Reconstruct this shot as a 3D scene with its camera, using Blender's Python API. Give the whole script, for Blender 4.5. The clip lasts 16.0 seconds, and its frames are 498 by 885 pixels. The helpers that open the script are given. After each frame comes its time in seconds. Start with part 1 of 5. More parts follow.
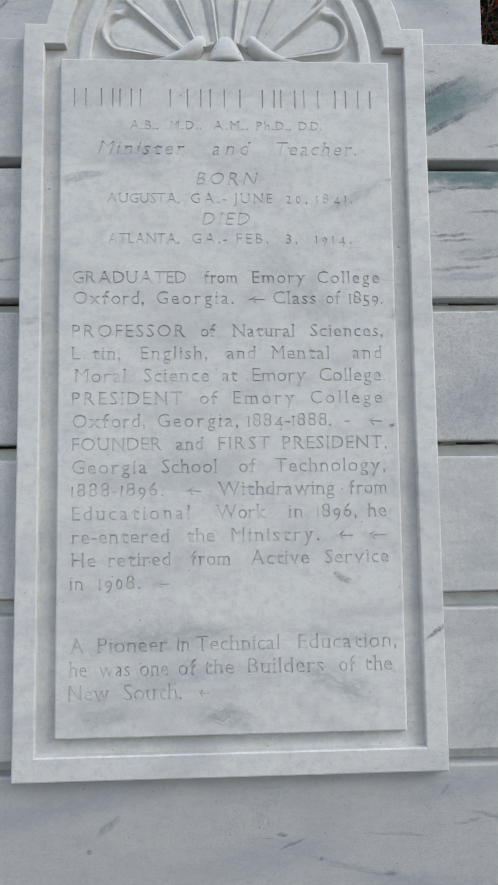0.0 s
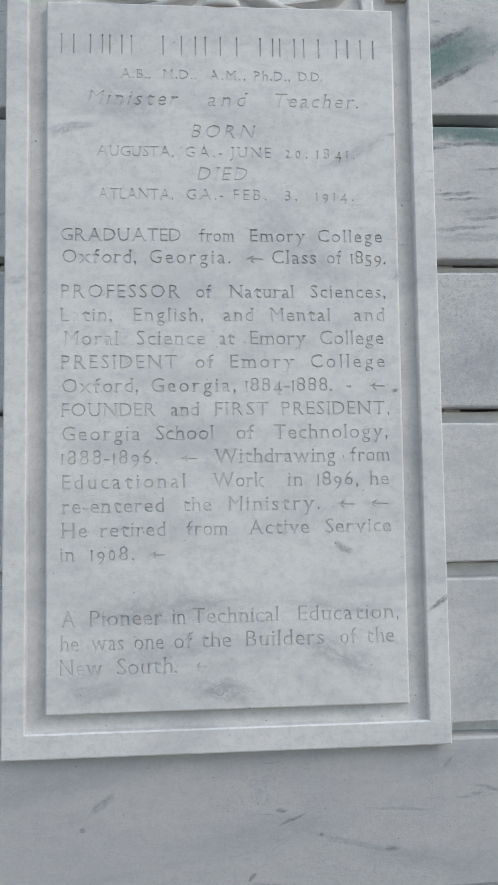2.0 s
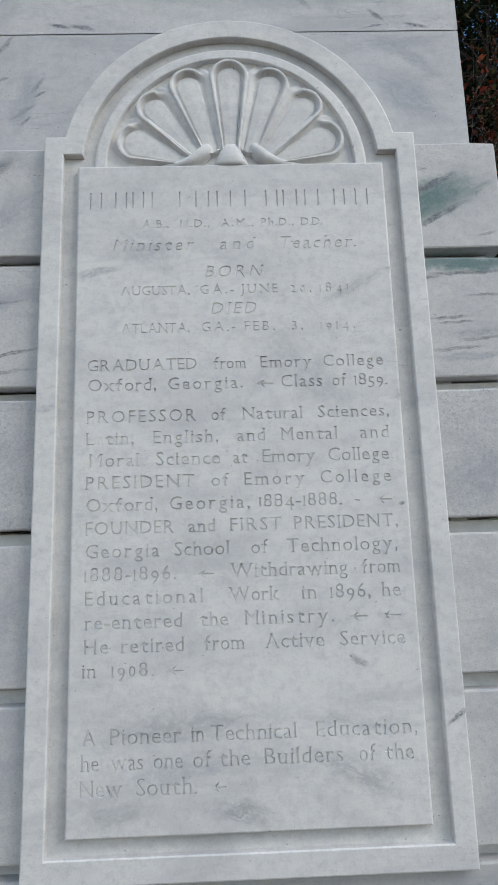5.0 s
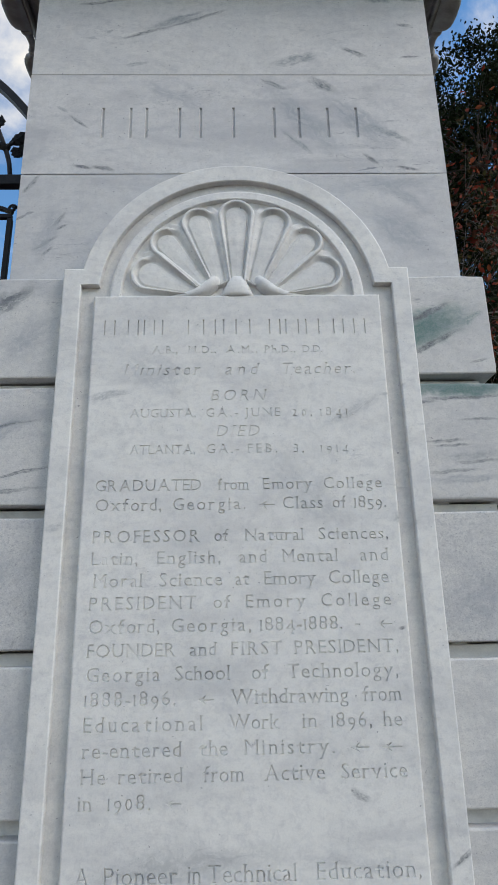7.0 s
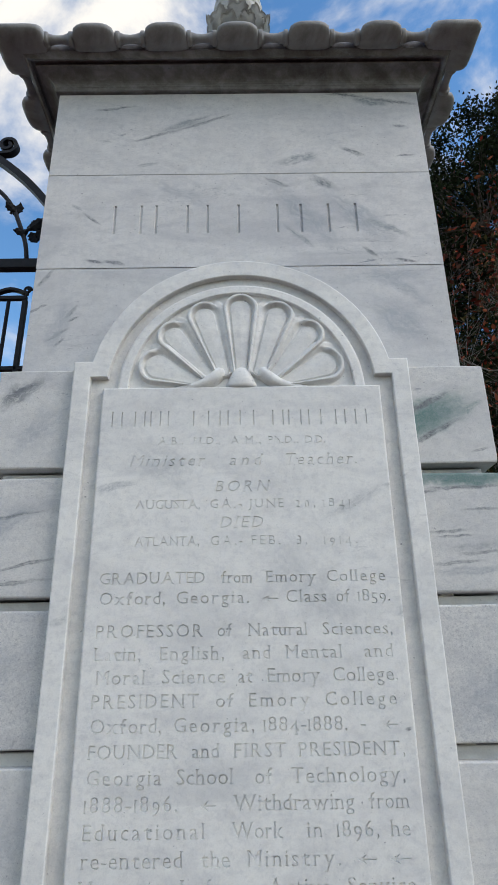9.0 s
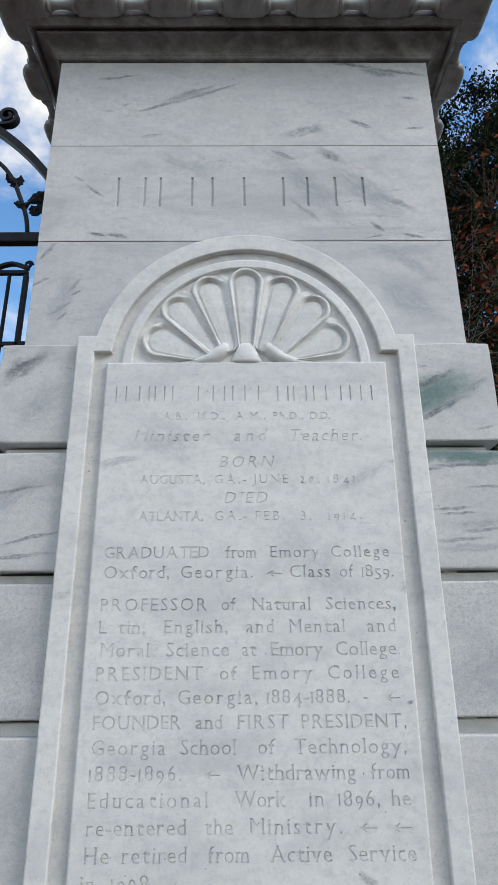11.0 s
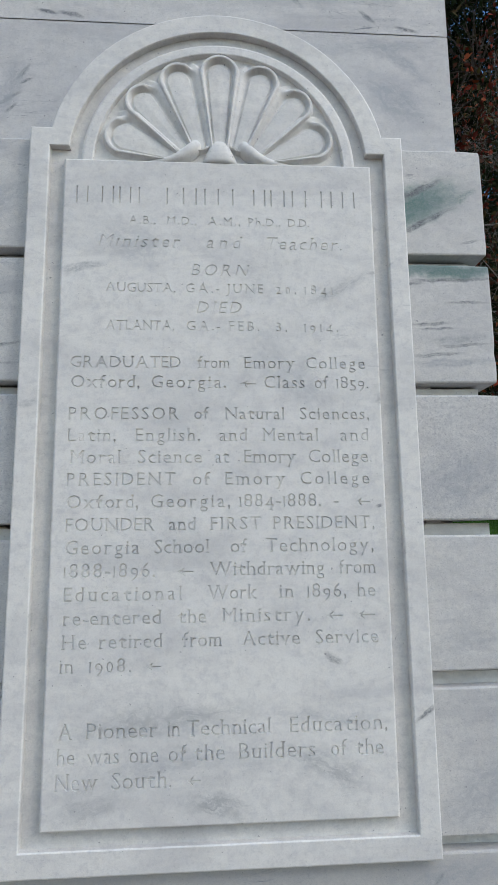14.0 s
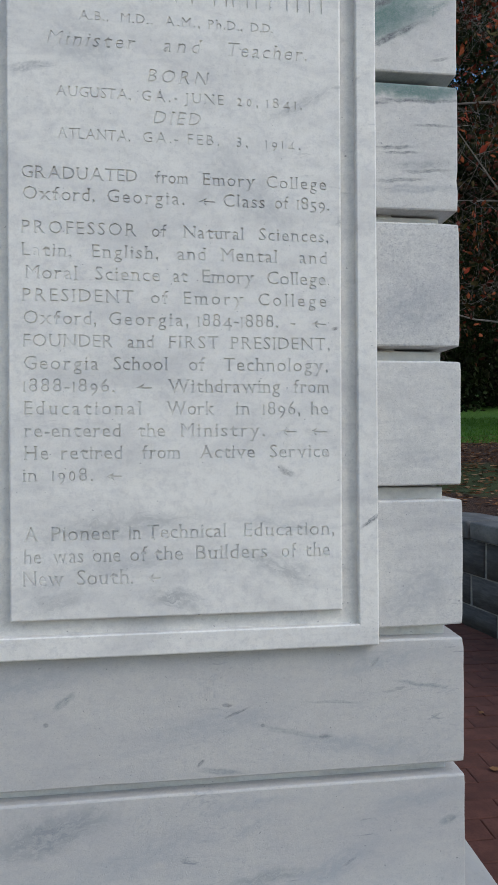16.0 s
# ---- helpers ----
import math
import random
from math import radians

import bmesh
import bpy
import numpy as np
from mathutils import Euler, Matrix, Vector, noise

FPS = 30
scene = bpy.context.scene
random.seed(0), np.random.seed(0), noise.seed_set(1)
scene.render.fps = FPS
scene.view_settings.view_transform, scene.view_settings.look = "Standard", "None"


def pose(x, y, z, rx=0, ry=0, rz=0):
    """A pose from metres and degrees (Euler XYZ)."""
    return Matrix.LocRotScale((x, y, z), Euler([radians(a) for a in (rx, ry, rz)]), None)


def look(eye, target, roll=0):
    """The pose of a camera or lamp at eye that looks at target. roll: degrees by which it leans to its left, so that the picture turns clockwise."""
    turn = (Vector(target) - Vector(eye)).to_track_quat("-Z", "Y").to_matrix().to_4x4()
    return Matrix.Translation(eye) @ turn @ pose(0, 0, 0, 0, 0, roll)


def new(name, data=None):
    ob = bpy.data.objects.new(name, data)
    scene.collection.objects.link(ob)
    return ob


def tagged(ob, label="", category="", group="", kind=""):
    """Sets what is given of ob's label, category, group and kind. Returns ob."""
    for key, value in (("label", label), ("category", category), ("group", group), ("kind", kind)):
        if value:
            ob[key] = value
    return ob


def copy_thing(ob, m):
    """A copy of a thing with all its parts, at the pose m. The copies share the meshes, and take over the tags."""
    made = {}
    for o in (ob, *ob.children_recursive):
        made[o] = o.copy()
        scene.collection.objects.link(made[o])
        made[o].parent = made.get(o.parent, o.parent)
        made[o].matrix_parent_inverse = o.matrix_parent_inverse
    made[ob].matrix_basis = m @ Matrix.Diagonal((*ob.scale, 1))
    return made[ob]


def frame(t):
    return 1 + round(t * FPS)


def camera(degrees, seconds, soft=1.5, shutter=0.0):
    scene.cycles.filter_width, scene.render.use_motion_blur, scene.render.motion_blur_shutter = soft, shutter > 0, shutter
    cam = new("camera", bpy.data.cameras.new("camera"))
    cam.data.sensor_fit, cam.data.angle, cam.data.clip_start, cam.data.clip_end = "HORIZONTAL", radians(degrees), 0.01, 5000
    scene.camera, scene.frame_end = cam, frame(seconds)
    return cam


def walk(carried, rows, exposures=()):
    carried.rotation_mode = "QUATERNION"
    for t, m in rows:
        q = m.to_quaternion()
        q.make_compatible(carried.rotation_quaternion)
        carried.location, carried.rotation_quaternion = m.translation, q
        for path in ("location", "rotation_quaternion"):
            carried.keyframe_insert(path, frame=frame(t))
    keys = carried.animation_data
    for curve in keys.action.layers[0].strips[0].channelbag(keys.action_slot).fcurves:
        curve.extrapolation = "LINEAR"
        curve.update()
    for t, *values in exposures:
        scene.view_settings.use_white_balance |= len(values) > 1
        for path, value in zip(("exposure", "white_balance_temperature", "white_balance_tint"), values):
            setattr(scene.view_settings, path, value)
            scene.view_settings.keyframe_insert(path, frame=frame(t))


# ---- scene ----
cam = camera(45.8, 16.0, soft=1.0)
PATH = [
    (0, (-0.003, -1.332, 1.474), (0.067, 0.662, 1.608), -0.7),
    (0.5, (-0.013, -1.29, 1.465), (0.077, 0.705, 1.59), -0.5),
    (1, (-0.012, -1.283, 1.465), (0.082, 0.711, 1.598), -0.1),
    (1.5, (-0.02, -1.278, 1.448), (0.063, 0.716, 1.579), -0.2),
    (2, (-0.019, -1.277, 1.429), (0.085, 0.718, 1.522), -0.8),
    (2.5, (-0.042, -1.282, 1.414), (0.039, 0.714, 1.503), 0.3),
    (3, (-0.055, -1.301, 1.442), (0.012, 0.692, 1.59), 0.2),
    (5.5, (-0.002, -1.381, 1.537), (0.046, 0.576, 1.947), -2.0),
    (6, (-0.001, -1.403, 1.57), (0.056, 0.537, 2.055), -1.8),
    (6.5, (-0.004, -1.394, 1.603), (0.037, 0.54, 2.111), -1.7),
    (7, (-0.008, -1.428, 1.637), (0.035, 0.491, 2.196), -1.1),
    (7.5, (-0.006, -1.44, 1.659), (0.023, 0.46, 2.281), -0.3),
    (8, (0.001, -1.437, 1.676), (0.051, 0.458, 2.313), -1.1),
    (8.5, (0.003, -1.46, 1.698), (0.054, 0.427, 2.36), -1.4),
    (9, (0.009, -1.485, 1.736), (0.021, 0.383, 2.449), -0.9),
    (11.5, (-0.015, -1.468, 1.711), (0.0, 0.425, 2.357), -0.4),
    (12, (-0.023, -1.449, 1.686), (-0.014, 0.45, 2.314), -0.5),
    (12.5, (-0.024, -1.393, 1.656), (-0.009, 0.538, 2.175), -0.4),
    (13, (-0.02, -1.375, 1.617), (0.021, 0.574, 2.066), -0.9),
    (13.5, (-0.007, -1.369, 1.591), (0.087, 0.596, 1.953), -0.4),
    (14, (-0.025, -1.374, 1.54), (0.105, 0.599, 1.843), -0.7),
    (14.5, (-0.025, -1.355, 1.482), (0.094, 0.632, 1.677), -0.4),
    (15, (-0.023, -1.34, 1.425), (0.111, 0.651, 1.555), -0.2),
    (15.5, (-0.004, -1.369, 1.374), (0.188, 0.62, 1.433), 0.3),
    (16, (0.004, -1.39, 1.333), (0.229, 0.597, 1.324), -0.3),
]
walk(cam, [(t, look(eye, target, roll)) for t, eye, target, roll in PATH], exposures=[(0, 0.06, 6980, 11.5), (2.5, 0.04, 6980, 11.5), (6, 0.00, 6980, 11.5), (7, -0.01, 6980, 11.5), (8.5, 0.15, 6980, 11.5), (9, 0.05, 6980, 11.5), (11.5, 0.21, 6980, 11.5), (12.5, -0.02, 6980, 11.5), (13, -0.03, 6980, 11.5), (14, 0.06, 6980, 11.5), (16, 0.06, 6980, 11.5)])

from mathutils.geometry import delaunay_2d_cdt

# ---------------------------------------------------------------- light
SUN_AZ, SUN_EL = radians(122), radians(40)      # compass turn from +y towards +x, height
world = bpy.data.worlds.new("world")
scene.world = world
world.use_nodes = True
wt = world.node_tree
wt.nodes.clear()


sky = wt.nodes.new("ShaderNodeTexSky")
sky.sky_type = "NISHITA"
sky.sun_disc = False
sky.sun_elevation = SUN_EL
sky.sun_rotation = SUN_AZ
sky.air_density, sky.dust_density, sky.ozone_density = 1.2, 0.3, 2.2
w_geo = wt.nodes.new("ShaderNodeTexCoord")
w_map = wt.nodes.new("ShaderNodeMapping")
w_map.inputs["Scale"].default_value = (1.0, 1.0, 1.5)
w_map.inputs["Location"].default_value = (1.85, 0.6, 0.9)
w_noise = wt.nodes.new("ShaderNodeTexNoise")
w_noise.inputs["Scale"].default_value = 2.6
w_noise.inputs["Detail"].default_value = 9.0
w_noise.inputs["Roughness"].default_value = 0.56
w_noise.inputs["Distortion"].default_value = 0.35
w_ramp = wt.nodes.new("ShaderNodeMapRange")
w_ramp.interpolation_type = "SMOOTHSTEP"
w_ramp.inputs["From Min"].default_value = 0.45
w_ramp.inputs["From Max"].default_value = 0.61
w_sky = wt.nodes.new("ShaderNodeBackground")
w_sky.inputs["Strength"].default_value = 0.15
w_cloud = wt.nodes.new("ShaderNodeBackground")
w_cloud.inputs["Color"].default_value = (0.99, 1.0, 0.985, 1)
w_cloud.inputs["Strength"].default_value = 1.0
w_mix = wt.nodes.new("ShaderNodeMixShader")
w_out = wt.nodes.new("ShaderNodeOutputWorld")
wl = wt.links.new
wl(w_geo.outputs["Generated"], w_map.inputs["Vector"])
wl(w_map.outputs[0], w_noise.inputs["Vector"])
wl(w_noise.outputs["Fac"], w_ramp.inputs["Value"])
w_hue = wt.nodes.new("ShaderNodeHueSaturation")
w_hue.inputs["Saturation"].default_value = 1.25
w_hue.inputs["Value"].default_value = 1.5
wl(sky.outputs[0], w_hue.inputs["Color"])
wl(w_hue.outputs[0], w_sky.inputs["Color"])
wl(w_ramp.outputs[0], w_mix.inputs[0])
wl(w_sky.outputs[0], w_mix.inputs[1])
wl(w_cloud.outputs[0], w_mix.inputs[2])
wl(w_mix.outputs[0], w_out.inputs["Surface"])

sun = new("sun", bpy.data.lights.new("sun", "SUN"))
sun.data.energy, sun.data.angle = 1.35, radians(30)
sun.data.color = (1.0, 0.97, 0.93)
sun.matrix_world = look((0, 0, 0), (-math.sin(SUN_AZ) * math.cos(SUN_EL), -math.cos(SUN_AZ) * math.cos(SUN_EL), -math.sin(SUN_EL)))


# ---------------------------------------------------------------- materials
class Mat:
    """A node material with short ways to add nodes."""

    def __init__(self, name):
        self.m = bpy.data.materials.new(name)
        self.m.use_nodes = True
        self.t = self.m.node_tree
        self.bsdf = self.t.nodes["Principled BSDF"]
        self.co = self.t.nodes.new("ShaderNodeTexCoord").outputs["Object"]

    def link(self, a, b):
        self.t.links.new(a, b)

    def put(self, socket, v):
        if isinstance(v, bpy.types.NodeSocket):
            self.link(v, socket)
        else:
            socket.default_value = v

    def noise(self, scale, detail=4.0, rough=0.55, dist=0.0, vec=None):
        n = self.t.nodes.new("ShaderNodeTexNoise")
        self.link(vec or self.co, n.inputs["Vector"])
        for k, v in (("Scale", scale), ("Detail", detail), ("Roughness", rough), ("Distortion", dist)):
            n.inputs[k].default_value = v
        return n.outputs["Fac"]

    def range(self, v, a, b, c=0.0, d=1.0):
        n = self.t.nodes.new("ShaderNodeMapRange")
        n.interpolation_type = "SMOOTHSTEP"
        self.put(n.inputs["Value"], v)
        for k, x in (("From Min", a), ("From Max", b), ("To Min", c), ("To Max", d)):
            n.inputs[k].default_value = x
        return n.outputs[0]

    def math(self, op, a, b=0.0):
        n = self.t.nodes.new("ShaderNodeMath")
        n.operation = op
        self.put(n.inputs[0], a)
        self.put(n.inputs[1], b)
        return n.outputs[0]

    def mix(self, f, a, b):
        n = self.t.nodes.new("ShaderNodeMix")
        n.data_type = "RGBA"
        self.put(n.inputs[0], f)
        self.put(n.inputs[6], (*a, 1) if isinstance(a, tuple) else a)
        self.put(n.inputs[7], (*b, 1) if isinstance(b, tuple) else b)
        return n.outputs[2]

    def mapping(self, loc=(0, 0, 0), rot=(0, 0, 0), scale=(1, 1, 1), kind="POINT", vec=None):
        n = self.t.nodes.new("ShaderNodeMapping")
        n.vector_type = kind
        self.link(vec or self.co, n.inputs["Vector"])
        n.inputs["Location"].default_value = loc
        n.inputs["Rotation"].default_value = [radians(r) for r in rot]
        n.inputs["Scale"].default_value = scale
        return n.outputs[0]

    def vmath(self, op, a, b=None):
        n = self.t.nodes.new("ShaderNodeVectorMath")
        n.operation = op
        self.put(n.inputs[0], a)
        if b is not None:
            self.put(n.inputs[1], b)
        return n.outputs["Value"] if op == "LENGTH" else n.outputs[0]

    def random(self):
        return self.t.nodes.new("ShaderNodeObjectInfo").outputs["Random"]

    def island(self):
        return self.t.nodes.new("ShaderNodeNewGeometry").outputs["Random Per Island"]

    def bump(self, h, strength, dist=0.002):
        n = self.t.nodes.new("ShaderNodeBump")
        n.inputs["Strength"].default_value = strength
        n.inputs["Distance"].default_value = dist
        self.link(h, n.inputs["Height"])
        self.link(n.outputs[0], self.bsdf.inputs["Normal"])

    def done(self, color, rough=0.6, metal=0.0, spec=0.4):
        self.put(self.bsdf.inputs["Base Color"], color if isinstance(color, bpy.types.NodeSocket) else (*color, 1))
        self.put(self.bsdf.inputs["Roughness"], rough)
        self.bsdf.inputs["Metallic"].default_value = metal
        self.bsdf.inputs["Specular IOR Level"].default_value = spec
        return self.m


WHITE, GREY, DARK = (0.665, 0.66, 0.635), (0.385, 0.395, 0.425), (0.10, 0.11, 0.13)


TEAL = (0.105, 0.200, 0.188)


def marble(name, streaks=(), stone=True, seed=0.0, cloud=0.6, veins=0.5, tilt=22, white=WHITE, soil_shade=0.0, boost=1.5, blots=0.20, grit=1.0):
    """White marble, clouded and veined in grey. streaks: (x, z, x2, z2, half width, colour, strength) of veins seen on this stone."""
    k = Mat(name)
    base = k.co
    if stone:
        n = k.t.nodes.new("ShaderNodeCombineXYZ")
        r = k.random()
        k.link(k.math("MULTIPLY", r, 31.0), n.inputs[0])
        k.link(k.math("MULTIPLY", r, 17.0), n.inputs[2])
        vec = k.vmath("ADD", base, n.outputs[0])
    else:
        vec = k.mapping(loc=(seed, seed * 1.7, seed * 0.6))
    lay = k.mapping(rot=(0, tilt, 0), scale=(1.0, 1.0, 2.6), vec=vec)
    big = k.noise(2.4, 7, 0.6, 1.1, lay)
    mid = k.noise(7.0, 6, 0.62, 1.6, lay)
    fine = k.noise(60, 4, 0.7, 0.2, vec)
    grain = k.noise(420, 2, 0.6, 0.0, base)
    col = k.mix(k.math("MULTIPLY", k.range(big, 0.42, 0.70), cloud), white, GREY)
    col = k.mix(k.math("MULTIPLY", k.range(mid, 0.48, 0.72), cloud * 0.6), col, GREY)
    # weathering in blotches of a hand's width and of a thumb's
    blot = k.range(k.noise(11, 5, 0.6, 0.7, vec), 0.44, 0.68)
    col = k.mix(k.math("MULTIPLY", blot, blots), col, (0.50, 0.51, 0.50))
    # thin dark veins: where a bent noise crosses its middle, only in some patches
    patch = k.range(k.noise(2.9, 3, 0.5, 0.4, k.mapping(loc=(4, 2, 9), vec=vec)), 0.47, 0.64)
    ridge = k.math("ABSOLUTE", k.math("SUBTRACT", k.noise(3.1, 5, 0.62, 1.6, lay), 0.5))
    vein = k.math("MULTIPLY", k.range(ridge, 0.0, 0.014, 1.0, 0.0), k.math("MULTIPLY", patch, k.range(fine, 0.35, 0.6, 0.2, 1.0)))
    col = k.mix(k.math("MULTIPLY", vein, veins), col, (0.30, 0.32, 0.36))
    # short dark dashes that lie along the bedding
    bed = k.mapping(rot=(0, tilt, 0), scale=(1.0, 1.0, 5.5), vec=vec)
    dash = k.math("MULTIPLY", k.range(k.noise(7.5, 6, 0.7, 0.5, bed), 0.615, 0.70), patch)
    col = k.mix(k.math("MULTIPLY", dash, min(1.0, veins * 1.7)), col, (0.20, 0.22, 0.25))
    # pin-holes and lichen specks
    speck = k.range(k.noise(95, 2, 0.5, 0.0, vec), 0.715, 0.77)
    col = k.mix(k.math("MULTIPLY", speck, 0.6), col, DARK)
    pits = k.range(k.noise(150, 3, 0.6, 0.0, base), 0.60, 0.70)
    col = k.mix(k.math("MULTIPLY", k.math("MULTIPLY", pits, blot), 0.26), col, (0.22, 0.23, 0.25))
    col = k.mix(k.math("MULTIPLY", k.range(fine, 0.42, 0.74), 0.26), col, GREY)
    if streaks:
        wob = k.t.nodes.new("ShaderNodeTexNoise")
        k.link(base, wob.inputs["Vector"])
        wob.inputs["Scale"].default_value, wob.inputs["Detail"].default_value = 14.0, 5.0
        wob.inputs["Roughness"].default_value = 0.65
        off = k.vmath("SUBTRACT", wob.outputs["Color"], (0.5, 0.5, 0.5))
        crumb = k.range(k.noise(95, 4, 0.7, 0.3), 0.40, 0.60, 0.60, 1.0)
        for x, z, x2, z2, w, tint, amount in streaks:
            half = math.hypot(x2 - x, z2 - z) / 2 * (1.2 if w < 0.02 else 1.0)
            thin = w < 0.02
            amp = 0.006 + w * 0.8 if thin else min(0.035, 0.010 + w * 0.9)
            n = k.t.nodes.new("ShaderNodeVectorMath")
            n.operation = "MULTIPLY_ADD"
            k.link(off, n.inputs[0])
            n.inputs[1].default_value = (amp * 2.2, amp * 2.2, amp * 2.2)
            k.link(base, n.inputs[2])
            ww = w * 1.15 if thin and tint is not TEAL else w
            e = k.mapping(((x + x2) / 2, 0, (z + z2) / 2), (0, -math.degrees(math.atan2(z2 - z, x2 - x)), 0), (half, 50, ww), "TEXTURE", n.outputs[0])
            m = k.range(k.vmath("LENGTH", e), 0.35 if thin else 0.2, 1.10 if thin else 1.25, 1.0, 0.0)
            fray = k.noise(1.0, 6, 0.72, 0.6, k.mapping(loc=(x * 7, 0, z * 5), scale=(half * 22, 1, 1.3 + w * 40), vec=e))
            m = k.math("MULTIPLY", m, k.range(fray, 0.38, 0.58, 0.38 if thin else 0.75 if tint is TEAL else 0.30, 1.0))
            if thin or tint is TEAL:
                m = k.math("MULTIPLY", m, crumb if thin else k.range(crumb, 0.0, 1.0, 0.6, 1.0))
            col = k.mix(k.math("MULTIPLY", m, min(1.0, amount * boost * (1.25 if thin else 1.0))), col, tint)
    # patchy darkening: dirt on some stones, dirt plus shade on cornice, crest, sunk border
    if soil_shade:
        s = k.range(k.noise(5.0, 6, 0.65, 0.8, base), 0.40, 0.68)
        col = k.mix(k.math("MULTIPLY", s, soil_shade), col, (0.075, 0.068, 0.062))
    crys = k.range(k.noise(230, 3, 0.7, 0.0, base), 0.38, 0.66)
    col = k.mix(k.math("MULTIPLY", crys, 0.13 * grit), col, (0.33, 0.345, 0.36))
    glint = k.range(k.noise(190, 2, 0.6, 0.0, k.mapping(loc=(3, 5, 7))), 0.60, 0.70)
    col = k.mix(k.math("MULTIPLY", glint, 0.045 * grit), col, (0.85, 0.85, 0.84))
    if stone:
        fleck = k.range(k.noise(200, 4, 0.7, 0.5, k.mapping(rot=(0, tilt, 0), scale=(1.0, 1.0, 1.8), loc=(1, 8, 3))), 0.53, 0.68)
        col = k.mix(k.math("MULTIPLY", fleck, 0.30 * grit), col, (0.30, 0.31, 0.335))
    if grit > 1:
        freckle = k.range(k.noise(105, 3, 0.6, 0.2, k.mapping(loc=(2, 6, 1))), 0.52, 0.66)
        col = k.mix(k.math("MULTIPLY", freckle, 0.30 * (grit - 1)), col, (0.33, 0.34, 0.37))
    grime = k.range(k.noise(75, 4, 0.72, 0.4, k.mapping(loc=(9, 1, 4))), 0.58, 0.72)
    col = k.mix(k.math("MULTIPLY", k.math("MULTIPLY", grime, k.range(blot, 0.1, 0.9, 0.35, 1.0)), 0.24 * grit), col, (0.27, 0.28, 0.30))
    mott = k.range(k.noise(17, 6, 0.66, 0.9, lay), 0.46, 0.70)
    col = k.mix(k.math("MULTIPLY", mott, 0.24 if stone else 0.09), col, GREY)
    k.bump(k.math("ADD", k.math("MULTIPLY", grain, 0.35), k.math("SUBTRACT", k.math("MULTIPLY", fine, 0.65), k.math("MULTIPLY", k.math("MULTIPLY", pits, blot), 0.5))), 0.34, 0.002)
    return k.done(col, k.range(fine, 0.3, 0.7, 0.48, 0.66), 0.0, 0.35)


G1, G2 = (0.27, 0.295, 0.315), (0.14, 0.155, 0.17)
BLUE = (0.375, 0.40, 0.43)
M_SHAFT = [
    marble("shaft_marble_low", ((-0.591, 2.673, -0.528, 2.712, 0.006, G2, 0.75), (-0.568, 2.652, -0.535, 2.679, 0.006, G2, 0.75), (-0.542, 2.751, -0.507, 2.793, 0.007, G2, 0.75), (-0.535, 2.735, -0.500, 2.755, 0.005, G2, 0.6), (-0.640, 2.865, -0.594, 2.934, 0.007, G2, 0.65),
                                (-0.625, 2.79, -0.600, 2.80, 0.005, DARK, 0.7), (-0.66, 2.77, -0.62, 2.79, 0.005, G2, 0.7), (-0.58, 2.63, -0.53, 2.82, 0.035, BLUE, 0.35), (0.397, 2.81, 0.587, 2.65, 0.06, BLUE, 0.45), (0.30, 2.88, 0.62, 2.90, 0.03, BLUE, 0.4),
                                (0.45, 2.90, 0.60, 2.78, 0.02, BLUE, 0.4)), cloud=0.5, veins=0.55, boost=2.3, tilt=-38, white=(0.61, 0.61, 0.605)),
    marble("shaft_marble_mid", ((-0.524, 3.158, -0.459, 3.110, 0.006, G2, 0.85), (-0.56, 3.19, -0.53, 3.17, 0.006, G1, 0.5), (-0.502, 2.965, -0.438, 2.955, 0.007, DARK, 0.75), (-0.438, 2.961, -0.372, 2.950, 0.008, DARK, 0.65), (0.089, 3.303, 0.163, 3.262, 0.010, G2, 0.6),
                                (0.241, 3.303, 0.329, 3.255, 0.019, G2, 0.5), (0.400, 3.008, 0.445, 2.969, 0.008, G2, 0.75), (0.498, 2.960, 0.570, 2.947, 0.006, DARK, 0.65), (0.100, 3.286, 0.336, 2.991, 0.045, BLUE, 0.6), (0.28, 3.25, 0.50, 3.03, 0.05, BLUE, 0.5),
                                (0.42, 3.12, 0.56, 3.05, 0.012, G1, 0.5), (0.15, 3.10, 0.24, 3.01, 0.010, G1, 0.55), (-0.30, 3.30, -0.10, 3.18, 0.03, BLUE, 0.35)), cloud=0.55, veins=0.6, boost=2.3, tilt=40, white=(0.665, 0.66, 0.65)),
    marble("shaft_marble_top", ((-0.366, 3.474, -0.207, 3.526, 0.008, G2, 0.70), (-0.210, 3.524, -0.027, 3.595, 0.007, G2, 0.75), (-0.227, 3.547, -0.102, 3.592, 0.008, G1, 0.6), (-0.30, 3.515, -0.10, 3.572, 0.022, G1, 0.35), (-0.518, 3.623, -0.371, 3.641, 0.006, G2, 0.6),
                                (0.316, 3.698, 0.466, 3.680, 0.010, G2, 0.6), (0.465, 3.672, 0.644, 3.638, 0.009, G2, 0.65), (0.40, 3.672, 0.56, 3.645, 0.019, G1, 0.55), (0.552, 3.536, 0.599, 3.531, 0.008, G2, 0.7), (0.354, 3.435, 0.436, 3.398, 0.010, G2, 0.6),
                                (0.552, 3.393, 0.613, 3.401, 0.005, DARK, 0.6), (0.12, 3.362, 0.287, 3.407, 0.018, G1, 0.5), (-0.42, 3.50, -0.40, 3.51, 0.006, G1, 0.6), (-0.35, 3.36, -0.28, 3.37, 0.008, G1, 0.5)), cloud=0.3, veins=0.3, boost=2.4, tilt=16, white=(0.685, 0.68, 0.665)),
]
